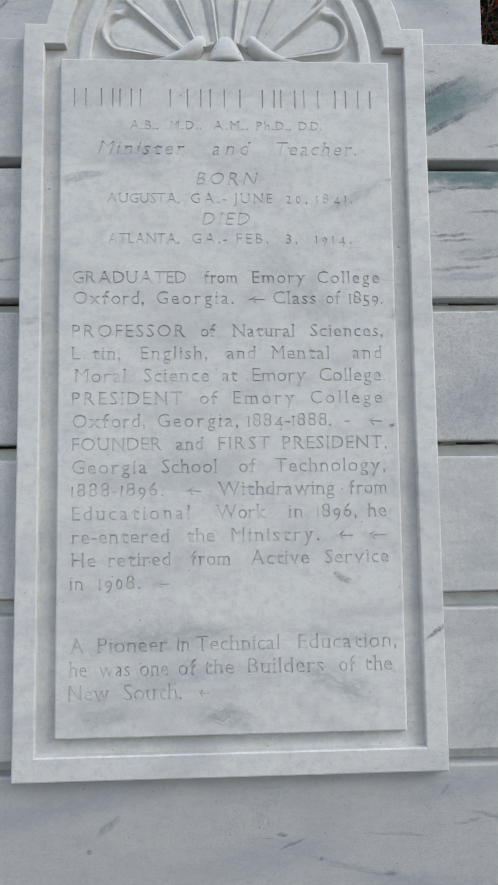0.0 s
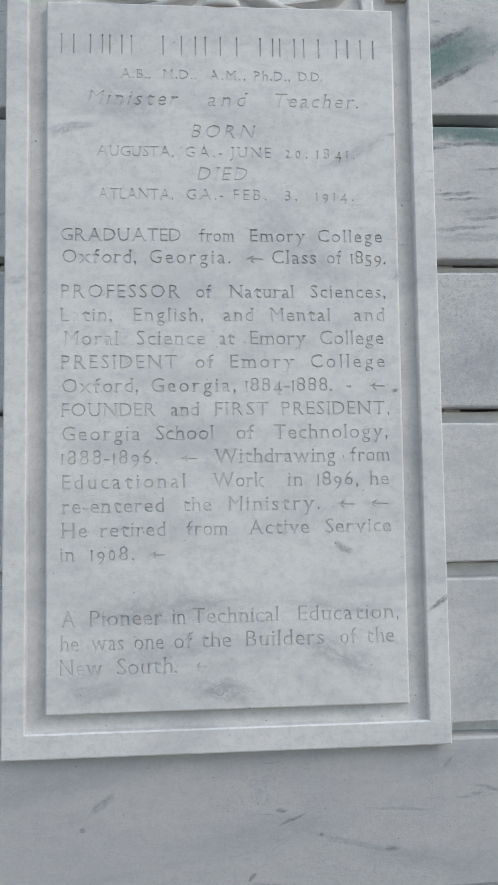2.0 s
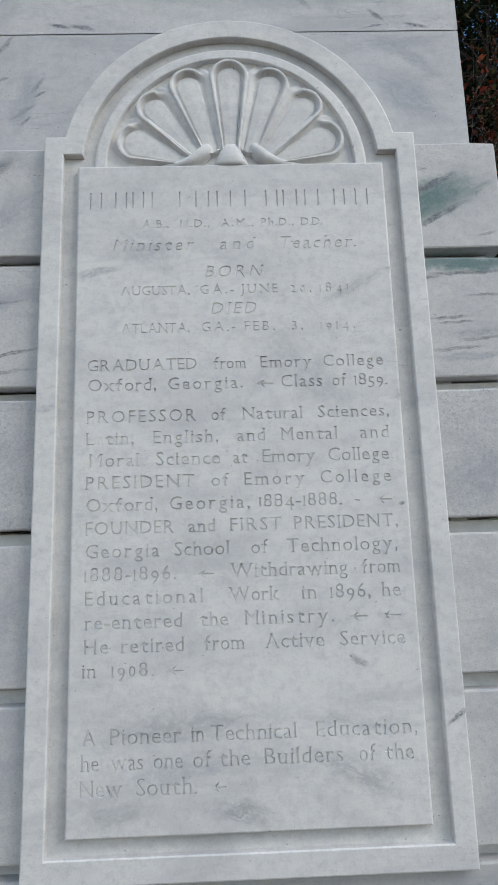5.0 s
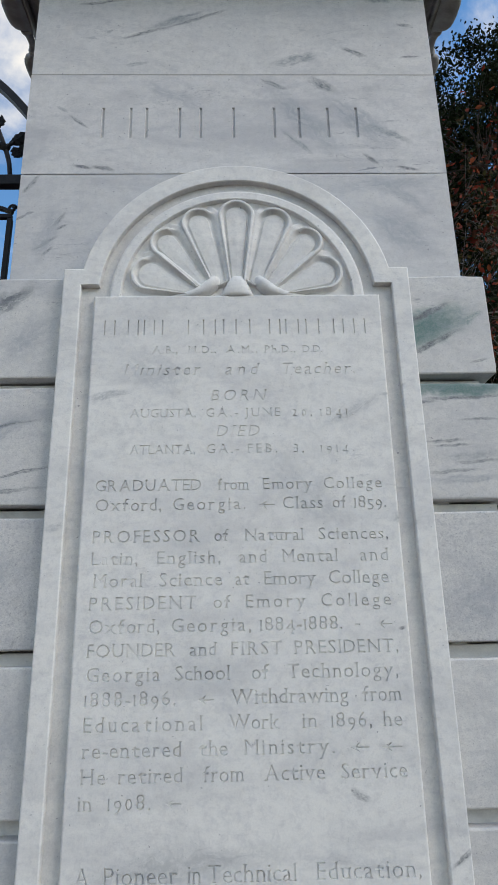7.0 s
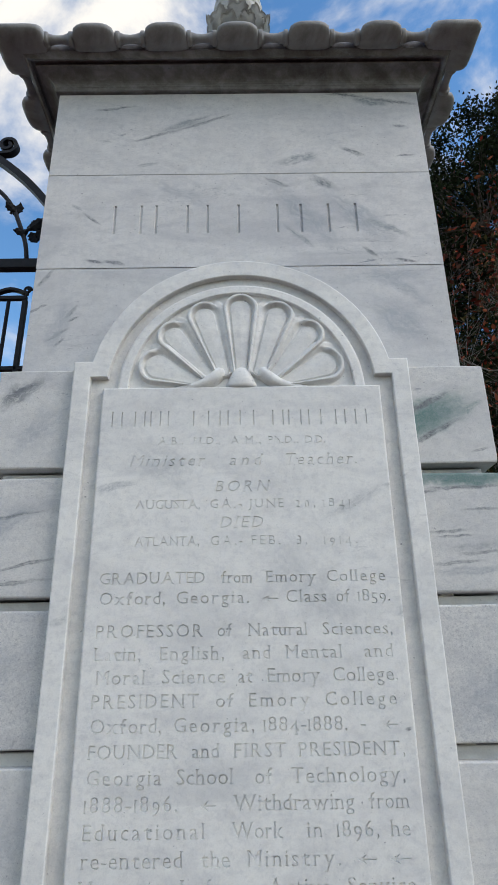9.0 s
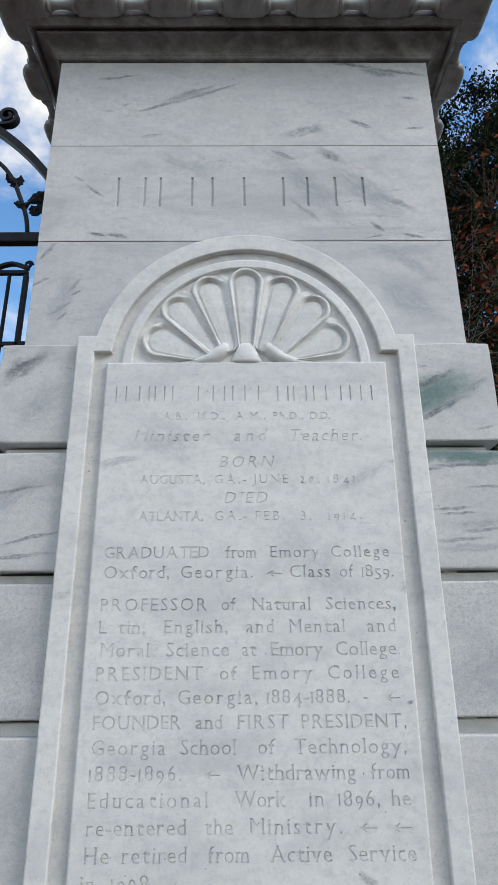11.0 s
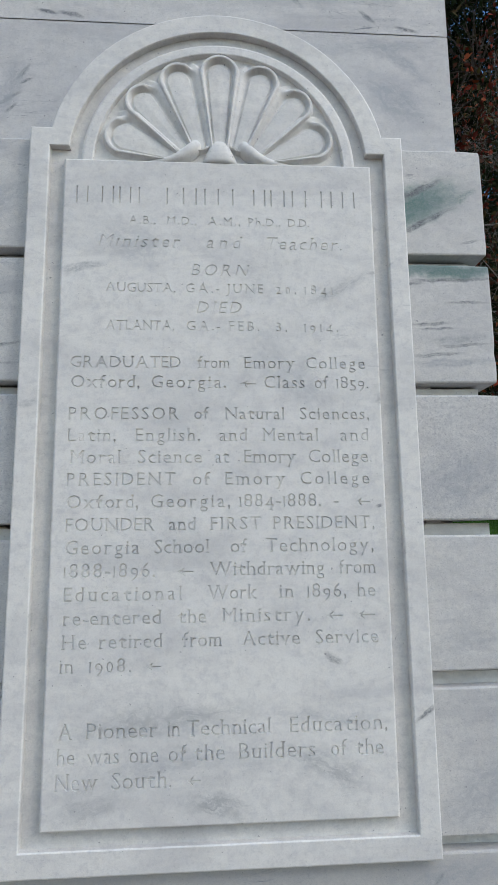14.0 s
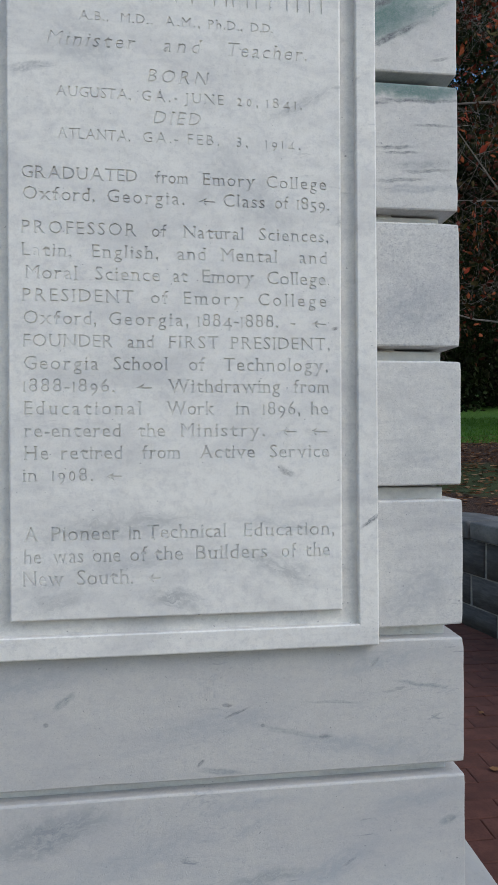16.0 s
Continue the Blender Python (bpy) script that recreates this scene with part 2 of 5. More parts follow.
COURSE_STREAKS = [
    ((0.36, 2.310, 0.66, 2.445, 0.064, TEAL, 1.0), (0.40, 2.335, 0.60, 2.415, 0.055, TEAL, 1.0), (0.455, 2.395, 0.595, 2.460, 0.0095, DARK, 1.0), (0.450, 2.290, 0.615, 2.380, 0.0085, DARK, 0.95),
     (0.60, 2.39, 0.68, 2.43, 0.012, TEAL, 0.35), (0.63, 2.275, 0.675, 2.29, 0.004, G2, 0.6), (-0.70, 2.42, -0.55, 2.53, 0.028, G2, 0.6), (-0.66, 2.46, -0.58, 2.51, 0.010, G2, 0.6),
     (-0.64, 2.30, -0.50, 2.42, 0.05, BLUE, 0.5)),
    ((0.36, 2.212, 0.80, 2.206, 0.031, TEAL, 1.0), (0.42, 2.203, 0.78, 2.199, 0.024, TEAL, 0.75), (0.480, 2.174, 0.71, 2.182, 0.0060, DARK, 0.85), (0.44, 2.164, 0.52, 2.168, 0.005, DARK, 0.7), (0.48, 2.056, 0.588, 2.064, 0.005, G2, 0.75), (0.52, 2.01, 0.68, 2.03, 0.010, G1, 0.35),
     (-0.63, 1.972, -0.48, 2.006, 0.005, DARK, 0.7), (-0.72, 2.05, -0.50, 2.16, 0.03, BLUE, 0.6), (0.48, 1.955, 0.70, 1.965, 0.012, BLUE, 0.5), (0.50, 2.045, 0.60, 2.050, 0.004, G2, 0.6), (0.55, 2.000, 0.68, 2.010, 0.005, G2, 0.5), (0.48, 1.975, 0.62, 1.985, 0.005, G2, 0.5), (0.58, 2.115, 0.69, 2.120, 0.004, G2, 0.5),
     (-0.72, 1.93, -0.50, 1.95, 0.006, G2, 0.5), (-0.70, 2.10, -0.52, 2.13, 0.006, G2, 0.5)),
    ((0.46, 1.60, 0.70, 1.72, 0.09, BLUE, 0.45), (-0.70, 1.66, -0.48, 1.80, 0.06, BLUE, 0.4)),
    ((0.47, 1.27, 0.70, 1.30, 0.03, BLUE, 0.3), (-0.70, 1.30, -0.48, 1.42, 0.07, BLUE, 0.45)),
    ((0.47, 0.90, 0.70, 1.00, 0.06, BLUE, 0.4), (-0.70, 0.92, -0.48, 1.10, 0.07, BLUE, 0.4)),
    ((0.466, 0.766, 0.488, 0.788, 0.006, G2, 0.8), (-0.323, 0.668, -0.310, 0.666, 0.005, DARK, 0.9), (-0.305, 0.698, -0.250, 0.738, 0.010, G1, 0.6), (0.094, 0.693, 0.121, 0.695, 0.005, DARK, 0.8), (0.193, 0.637, 0.203, 0.634, 0.004, DARK, 0.9), (0.330, 0.604, 0.367, 0.600, 0.006, G2, 0.6), (0.035, 0.545, 0.05, 0.56, 0.005, DARK, 0.7),
     (0.04, 0.535, 0.145, 0.522, 0.008, G1, 0.7), (0.16, 0.645, 0.39, 0.585, 0.008, G1, 0.35), (0.53, 0.728, 0.67, 0.708, 0.006, G1, 0.5), (-0.15, 0.60, 0.30, 0.68, 0.05, BLUE, 0.35),
     (0.10, 0.66, 0.16, 0.685, 0.004, G2, 0.5), (0.30, 0.69, 0.45, 0.68, 0.004, G1, 0.4), (-0.60, 0.72, -0.20, 0.80, 0.04, BLUE, 0.5), (0.20, 0.60, 0.66, 0.55, 0.03, BLUE, 0.45), (0.34, 0.76, 0.66, 0.80, 0.03, BLUE, 0.5)),
    ((0.395, 0.275, 0.428, 0.296, 0.004, DARK, 0.6), (0.64, 0.358, 0.697, 0.378, 0.010, G1, 0.7), (-0.46, 0.375, -0.15, 0.45, 0.05, G1, 0.6), (0.07, 0.25, 0.34, 0.275, 0.02, G1, 0.5),
     (-0.30, 0.28, 0.10, 0.40, 0.05, BLUE, 0.4), (0.12, 0.35, 0.22, 0.42, 0.02, BLUE, 0.4), (0.22, 0.20, 0.50, 0.34, 0.035, BLUE, 0.55), (-0.70, 0.18, -0.30, 0.30, 0.05, BLUE, 0.5), (0.45, 0.42, 0.70, 0.44, 0.03, BLUE, 0.45), (0.0, 0.44, 0.30, 0.46, 0.02, BLUE, 0.4)),
]
M_COURSE = [marble("course_marble_%d" % i, s, cloud=0.36, veins=0.45, tilt=(-20, 12, -40, -30, -25, -8, -30)[i], grit=(1.3, 1.5, 2.4, 1.5, 1.4, 1.3, 1.3)[i], white=[(v, v * 0.993, v * 0.96) for v in (0.67, 0.665, 0.665, 0.68, 0.665, 0.555, 0.54)][i]) for i, s in enumerate(COURSE_STREAKS)]
M_TABLET = marble("tablet_marble", (
    (0.20, 2.09, 0.39, 2.185, 0.016, G1, 0.40), (0.370, 2.176, 0.437, 2.211, 0.005, G2, 0.55), (0.370, 1.862, 0.432, 1.850, 0.018, G1, 0.75), (0.436, 1.120, 0.489, 1.155, 0.0075, G2, 0.9), (0.400, 1.43, 0.430, 1.50, 0.008, G2, 0.65), (-0.385, 2.176, -0.279, 2.194, 0.012, G1, 0.6),
    (0.228, 1.267, 0.272, 1.254, 0.009, G2, 0.75), (-0.37, 1.11, 0.10, 1.155, 0.030, G1, 0.55), (-0.30, 1.03, 0.05, 1.06, 0.022, BLUE, 0.5), (-0.09, 0.975, 0.060, 0.945, 0.030, G1, 0.75), (0.12, 1.075, 0.34, 0.985, 0.035, G1, 0.60), (-0.36, 0.945, -0.20, 0.975, 0.025, G1, 0.5),
    (-0.32, 2.30, -0.12, 2.19, 0.05, BLUE, 0.5), (0.05, 2.04, 0.28, 1.80, 0.05, BLUE, 0.45), (0.362, 1.598, 0.380, 1.604, 0.005, DARK, 0.8), (0.395, 1.20, 0.420, 1.45, 0.022, BLUE, 0.6), (0.10, 1.14, 0.38, 1.12, 0.020, BLUE, 0.5), (-0.478, 1.84, -0.43, 1.85, 0.010, G1, 0.5),
    (-0.20, 1.60, 0.05, 1.45, 0.05, BLUE, 0.25)), stone=False, seed=3.3, cloud=0.30, veins=0.15, white=(0.81, 0.805, 0.775), blots=0.10, boost=0.85, grit=0.75)
# near-black colour holds soot and the shade of the undersides
M_CORNICE = marble("cornice_marble", stone=False, seed=7.1, cloud=0.6, veins=0.4, soil_shade=0.9, white=(0.135, 0.129, 0.122), grit=0.5)
# stain and underside shade in the colour, lightened for the lit lobe fronts
M_LOBE = marble("crest_marble", stone=False, seed=2.7, cloud=0.6, veins=0.3, soil_shade=0.6, white=(0.275, 0.267, 0.252), grit=0.6)
M_FINIAL = marble("finial_marble", stone=False, seed=1.9, cloud=0.5, veins=0.2, soil_shade=0.15, white=(0.72, 0.71, 0.66), grit=0.5)
M_CORE = marble("joint_marble", stone=False, seed=11.0, cloud=0.4, veins=0.1, soil_shade=0.25)
M_PLINTH = marble("plinth_marble", stone=False, seed=5.0, cloud=0.5, veins=0.3, soil_shade=0.3, white=(0.42, 0.43, 0.40))
# darker than the tablet: recess dirt plus groove shade put into the colour
M_SUNK = marble("sunk_marble", stone=False, seed=3.3, cloud=0.3, veins=0.15, white=(0.74, 0.73, 0.70), soil_shade=0.07, grit=1.2)


def plain(name, a, b, scale, rough=0.7, metal=0.0, bump=0.3, dist=0.004, rnd=0.0, spec=0.4, isle=0.0):
    k = Mat(name)
    n = k.noise(scale, 6, 0.62, 0.4)
    f = k.noise(scale * 9, 3, 0.6)
    col = k.mix(k.range(n, 0.35, 0.68), a, b)
    col = k.mix(k.math("MULTIPLY", k.range(f, 0.4, 0.75), 0.35), col, tuple(v * 0.55 for v in a))
    if rnd:
        col = k.mix(k.math("MULTIPLY", k.random(), rnd), col, tuple(v * 0.35 for v in b))
    if isle:
        col = k.mix(k.math("MULTIPLY", k.island(), isle), col, tuple(v * 0.35 for v in b))
    k.bump(k.math("ADD", n, k.math("MULTIPLY", f, 0.5)), bump, dist)
    return k.done(col, rough, metal, spec)


M_IRON = plain("black_iron", (0.008, 0.009, 0.012), (0.014, 0.015, 0.019), 40, 0.55, 0.0, 0.25, 0.001, spec=0.22)
M_BRICK = plain("paving_brick", (0.075, 0.028, 0.022), (0.115, 0.044, 0.034), 14, 0.85, 0, 0.4, 0.003, rnd=0.35)
M_BRICK_FAR = plain("paving_brick_far", (0.075, 0.028, 0.022), (0.115, 0.044, 0.034), 14, 0.85, 0, 0.4, 0.003, isle=0.35)
M_WALL = plain("slate_block", (0.034, 0.036, 0.041), (0.074, 0.077, 0.083), 9, 0.85, 0, 0.6, 0.006, rnd=0.5)
M_CAP = plain("slate_cap", (0.070, 0.074, 0.080), (0.125, 0.130, 0.134), 7, 0.8, 0, 0.5, 0.005)
M_JOINT = plain("wall_mortar", (0.15, 0.15, 0.148), (0.24, 0.24, 0.232), 20, 0.9)
M_SAND = plain("joint_sand", (0.060, 0.028, 0.022), (0.085, 0.040, 0.032), 30, 0.95)
M_BARK = plain("bark", (0.045, 0.036, 0.028), (0.085, 0.070, 0.058), 12, 0.9, 0, 0.8, 0.01)
M_TWIG = plain("grey_twig", (0.17, 0.155, 0.14), (0.27, 0.25, 0.23), 25, 0.85)


def leafy(name, tints, spec=0.08):
    """Leaves, each island its own tint out of a row of tints."""
    k = Mat(name)
    r = k.t.nodes.new("ShaderNodeValToRGB")
    r.color_ramp.interpolation = "CONSTANT"
    while len(r.color_ramp.elements) < len(tints):
        r.color_ramp.elements.new(0.5)
    for i, (e, c) in enumerate(zip(r.color_ramp.elements, tints)):
        e.position, e.color = i / len(tints), (*c, 1)
    k.link(k.island(), r.inputs[0])
    f = k.noise(60, 3)
    return k.done(k.mix(k.math("MULTIPLY", f, 0.5), r.outputs[0], tuple(v * 0.4 for v in tints[0])), 0.8, 0, spec)


M_LEAF_DARK = leafy("dark_green_leaf", ((0.015, 0.026, 0.010), (0.020, 0.034, 0.012), (0.014, 0.020, 0.009), (0.030, 0.042, 0.016), (0.022, 0.024, 0.012)))
M_LEAF_RED = leafy("autumn_leaf", ((0.27, 0.048, 0.026), (0.045, 0.065, 0.022), (0.11, 0.026, 0.018), (0.045, 0.030, 0.018), (0.32, 0.09, 0.038), (0.030, 0.020, 0.014), (0.035, 0.050, 0.018), (0.05, 0.022, 0.015), (0.022, 0.034, 0.012)))
M_LITTER = leafy("fallen_leaf", ((0.17, 0.075, 0.035), (0.10, 0.040, 0.022), (0.24, 0.13, 0.065), (0.075, 0.040, 0.025), (0.30, 0.19, 0.12)))
M_GRASS = leafy("grass_blade", ((0.060, 0.150, 0.022), (0.080, 0.180, 0.030), (0.052, 0.120, 0.022), (0.095, 0.195, 0.038)))


def ground_material():
    """Earth: dark dirt under the paving, mulch along the wall, a strip of grass, mulch again, then lawn up the slope.
    """
    k = Mat("ground_earth")
    sep = k.t.nodes.new("ShaderNodeSeparateXYZ")
    k.link(k.co, sep.inputs[0])
    wob = k.math("MULTIPLY", k.math("SUBTRACT", k.noise(0.9, 4), 0.5), 1.6)
    d = k.math("ADD", k.math("ADD", k.math("MULTIPLY", sep.outputs[1], 0.87), k.math("MULTIPLY", sep.outputs[0], 0.5)), wob)
    n, f = k.noise(6, 6, 0.65), k.noise(55, 4, 0.65)
    mulch = k.mix(k.range(f, 0.35, 0.7), (0.022, 0.013, 0.010), (0.070, 0.036, 0.024))
    grass = k.mix(k.range(k.noise(40, 4), 0.35, 0.68), (0.040, 0.110, 0.018), (0.085, 0.195, 0.032))
    dull = k.mix(k.range(n, 0.35, 0.65), (0.020, 0.032, 0.012), (0.045, 0.060, 0.022))
    col = k.mix(k.range(d, 4.6, 4.9), mulch, dull)
    col = k.mix(k.range(d, 6.3, 6.8), col, mulch)
    col = k.mix(k.range(d, 9.6, 10.0), col, grass)
    col = k.mix(k.range(sep.outputs[2], 0.2, 0.3), (0.060, 0.034, 0.028), col)
    k.bump(k.math("ADD", n, f), 0.8, 0.02)
    return k.done(col, 0.95, 0, 0.2)


M_GROUND = ground_material()


# ---------------------------------------------------------------- helpers
def hang(ob, parent):
    """Make ob a part of parent, where it stands."""
    ob.parent = parent
    if parent is not None and parent.parent is None:
        ob.matrix_parent_inverse = Matrix.Translation(-parent.location)


def part(name, bm, material, parent=None, label="", smooth=False):
    me = bpy.data.meshes.new(name)
    bm.to_mesh(me)
    bm.free()
    me.materials.append(material)
    if smooth:
        me.polygons.foreach_set("use_smooth", [True] * len(me.polygons))
    ob = new(name, me)
    hang(ob, parent)
    if label:
        tagged(ob, label)
    return ob


def raw(name, verts, faces, material, parent=None, smooth=False):
    me = bpy.data.meshes.new(name)
    me.from_pydata(verts, [], faces)
    me.materials.append(material)
    if smooth:
        me.polygons.foreach_set("use_smooth", [True] * len(me.polygons))
    ob = new(name, me)
    hang(ob, parent)
    return ob


def thing(name, label, category, at=(0, 0, 0), group="", kind=""):
    ob = new(name)
    ob.location = at
    ob.empty_display_size = 0.1
    return tagged(ob, label, category, group, kind)


def box(x0, x1, y0, y1, z0, z1, bevel=0.0, seg=2, bm=None):
    bm = bm or bmesh.new()
    r = bmesh.ops.create_cube(bm, size=1, matrix=Matrix.LocRotScale(((x0 + x1) / 2, (y0 + y1) / 2, (z0 + z1) / 2), None, (x1 - x0, y1 - y0, z1 - z0)))
    if bevel:
        es = list({e for v in r["verts"] for e in v.link_edges})
        bmesh.ops.bevel(bm, geom=es, offset=bevel, segments=seg, profile=0.5, affect="EDGES")
    return bm


def tube(points, radius, sides=8, bm=None, flat=None):
    """A bar along points; radius may be a list. flat: (half width across y, half thickness) of a rectangular bar."""
    bm = bm or bmesh.new()
    pts = [Vector(p) for p in points]
    rings = []
    up = Vector((0, 1, 0))
    for i, p in enumerate(pts):
        d = (pts[min(i + 1, len(pts) - 1)] - pts[max(i - 1, 0)]).normalized()
        ref = up if abs(d.dot(up)) < 0.95 else Vector((1, 0, 0))
        a = (ref - d * ref.dot(d)).normalized()
        b = d.cross(a)
        r = radius[i] if isinstance(radius, (list, tuple)) else radius
        if flat:
            ring = [p + a * (flat[0] * sx) + b * (flat[1] * sy) for sx, sy in ((-1, -1), (1, -1), (1, 1), (-1, 1))]
        else:
            ring = [p + (a * math.cos(2 * math.pi * j / sides) + b * math.sin(2 * math.pi * j / sides)) * r for j in range(sides)]
        rings.append([bm.verts.new(q) for q in ring])
    made = []
    for r0, r1 in zip(rings, rings[1:]):
        for j in range(len(r0)):
            made.append(bm.faces.new((r0[j], r0[(j + 1) % len(r0)], r1[(j + 1) % len(r1)], r1[j])))
    made += [bm.faces.new(rings[0][::-1]), bm.faces.new(rings[-1])]
    if len(bm.faces) == len(made):
        bmesh.ops.recalc_face_normals(bm, faces=made)
    return bm


def smooth_line(points, n=6):
    """A rounded line through points (Catmull-Rom)."""
    p = [Vector(q) for q in points]
    p = [p[0] * 2 - p[1]] + p + [p[-1] * 2 - p[-2]]
    out = []
    for i in range(1, len(p) - 2):
        for j in range(n):
            t = j / n
            out.append(0.5 * (2 * p[i] + (p[i + 1] - p[i - 1]) * t + (2 * p[i - 1] - 5 * p[i] + 4 * p[i + 1] - p[i + 2]) * t * t + (3 * p[i] - p[i - 1] - 3 * p[i + 1] + p[i + 2]) * t ** 3))
    return out + [p[-2]]


# ---------------------------------------------------------------- letters
GLYPHS = {}


def load_glyphs(chars, thin):
    """Flat meshes of single characters of the built-in font, 1 high at the capital H."""
    made = []
    for c in sorted(set(chars)):
        cu = bpy.data.curves.new("glyph", "FONT")
        cu.body, cu.size, cu.resolution_u, cu.offset = c, 1.0, 2, thin
        cu.fill_mode = "FRONT"
        made.append((c, new("glyph", cu)))
    bpy.context.view_layer.update()
    dg = bpy.context.evaluated_depsgraph_get()
    for c, ob in made:
        me = ob.evaluated_get(dg).to_mesh()
        bm = bmesh.new()
        bm.from_mesh(me)
        bmesh.ops.remove_doubles(bm, verts=bm.verts[:], dist=1e-5)
        bmesh.ops.triangulate(bm, faces=bm.faces[:])
        bm.verts.index_update()
        vs = [(v.co.x, v.co.y) for v in bm.verts]
        fs = [[v.index for v in f.verts] for f in bm.faces]
        rim = []
        for e in bm.edges:
            if len(e.link_faces) == 1:
                f = e.link_faces[0]
                third = next(v for v in f.verts if v not in e.verts)
                rim.append((e.verts[0].index, e.verts[1].index, third.index))
        bm.free()
        GLYPHS[c] = (vs, fs, rim)
    for c, ob in made:
        cu = ob.data
        bpy.data.objects.remove(ob)
        bpy.data.curves.remove(cu)
    cap = max(y for x, y in GLYPHS["H"][0])
    for c, (vs, fs, rim) in list(GLYPHS.items()):
        left = min(x for x, y in vs)
        vs = [((x - left) / cap, y / cap) for x, y in vs]
        # small cut serifs on the flat ends of upright strokes
        if c.isalpha() and c not in "OCGSQocesg" or c in "147":
            for a, b, third in list(rim):
                (xa, ya), (xb, yb) = vs[a], vs[b]
                if abs(ya - yb) < 0.012 and 0.035 < abs(xa - xb) < 0.21 and not (c in "ij" and ya > 0.82):
                    up = 1 if vs[third][1] > ya else -1
                    m, w, k = (xa + xb) / 2, abs(xa - xb) / 2 + 0.055, len(vs)
                    y0, y1 = min(ya, ya + up * 0.055), max(ya, ya + up * 0.055)
                    q = bar_shape(m - w, m + w, y0, y1)
                    vs += q[0]
                    fs += [[i + k for i in f] for f in q[1]]
                    rim += [(i + k, j + k, h + k) for i, j, h in q[2]]
        left = min(x for x, y in vs)
        GLYPHS[c] = ([(x - left, y) for x, y in vs], fs, rim)


def bar_shape(x0, x1, z0, z1):
    return [(x0, z0), (x1, z0), (x1, z1), (x0, z1)], [[0, 1, 2], [0, 2, 3]], [(0, 1, 2), (1, 2, 0), (2, 3, 0), (3, 0, 1)]


OLD_STYLE = {"0": (0.76, 0.0), "1": (0.76, 0.0), "2": (0.78, 0.0), "3": (0.92, 0.0), "4": (0.95, -0.26), "5": (0.88, -0.20), "7": (0.95, -0.26), "9": (0.92, -0.26)}


def set_word(word, x0, x1, z, cap, shear=0.0):
    """The shapes of a word that fills x0 to x1, its letters spread evenly. A word that begins with | becomes plain upright bars at those shares of its length, < a small cut arrow."""
    if word[0] == "|":
        t = 0.085 * cap
        return [bar_shape(x0 + float(q) * (x1 - x0 - t), x0 + float(q) * (x1 - x0 - t) + t, z, z + cap) for q in word[1:].split("/")]
    if word == "<":
        w, h, m, t = x1 - x0, cap * 0.30, z + cap * 0.34, cap * 0.06
        vs = [(x0, m), (x0 + 0.50 * w, m + h), (x0 + 0.34 * w, m + t), (x1, m + t * 0.6), (x1, m - t * 0.6), (x0 + 0.34 * w, m - t), (x0 + 0.50 * w, m - h)]
        return [(vs, [[0, 1, 2], [0, 2, 5], [0, 5, 6], [2, 3, 4], [2, 4, 5]], [(0, 1, 2), (1, 2, 0), (2, 3, 4), (3, 4, 2), (4, 5, 2), (5, 6, 0), (6, 0, 5)])]
    style = [OLD_STYLE.get(c, (1.0, 0.0)) for c in word]
    ws = [max(p[0] for p in GLYPHS[c][0]) * cap * k for c, (k, d) in zip(word, style)]
    gaps = len(word) - 1
    squeeze = min(1.0, (x1 - x0 - gaps * 0.10 * cap) / sum(ws))
    gap = (x1 - x0 - sum(ws) * squeeze) / gaps if gaps else 0.0
    out, x = [], x0
    for c, w, (k, d) in zip(word, ws, style):
        vs, fs, rim = GLYPHS[c]
        out.append(([(x + a * cap * squeeze * k + shear * b * cap, z + (b * k + d) * cap) for a, b in vs], fs, rim))
        x += w * squeeze + gap
    return out


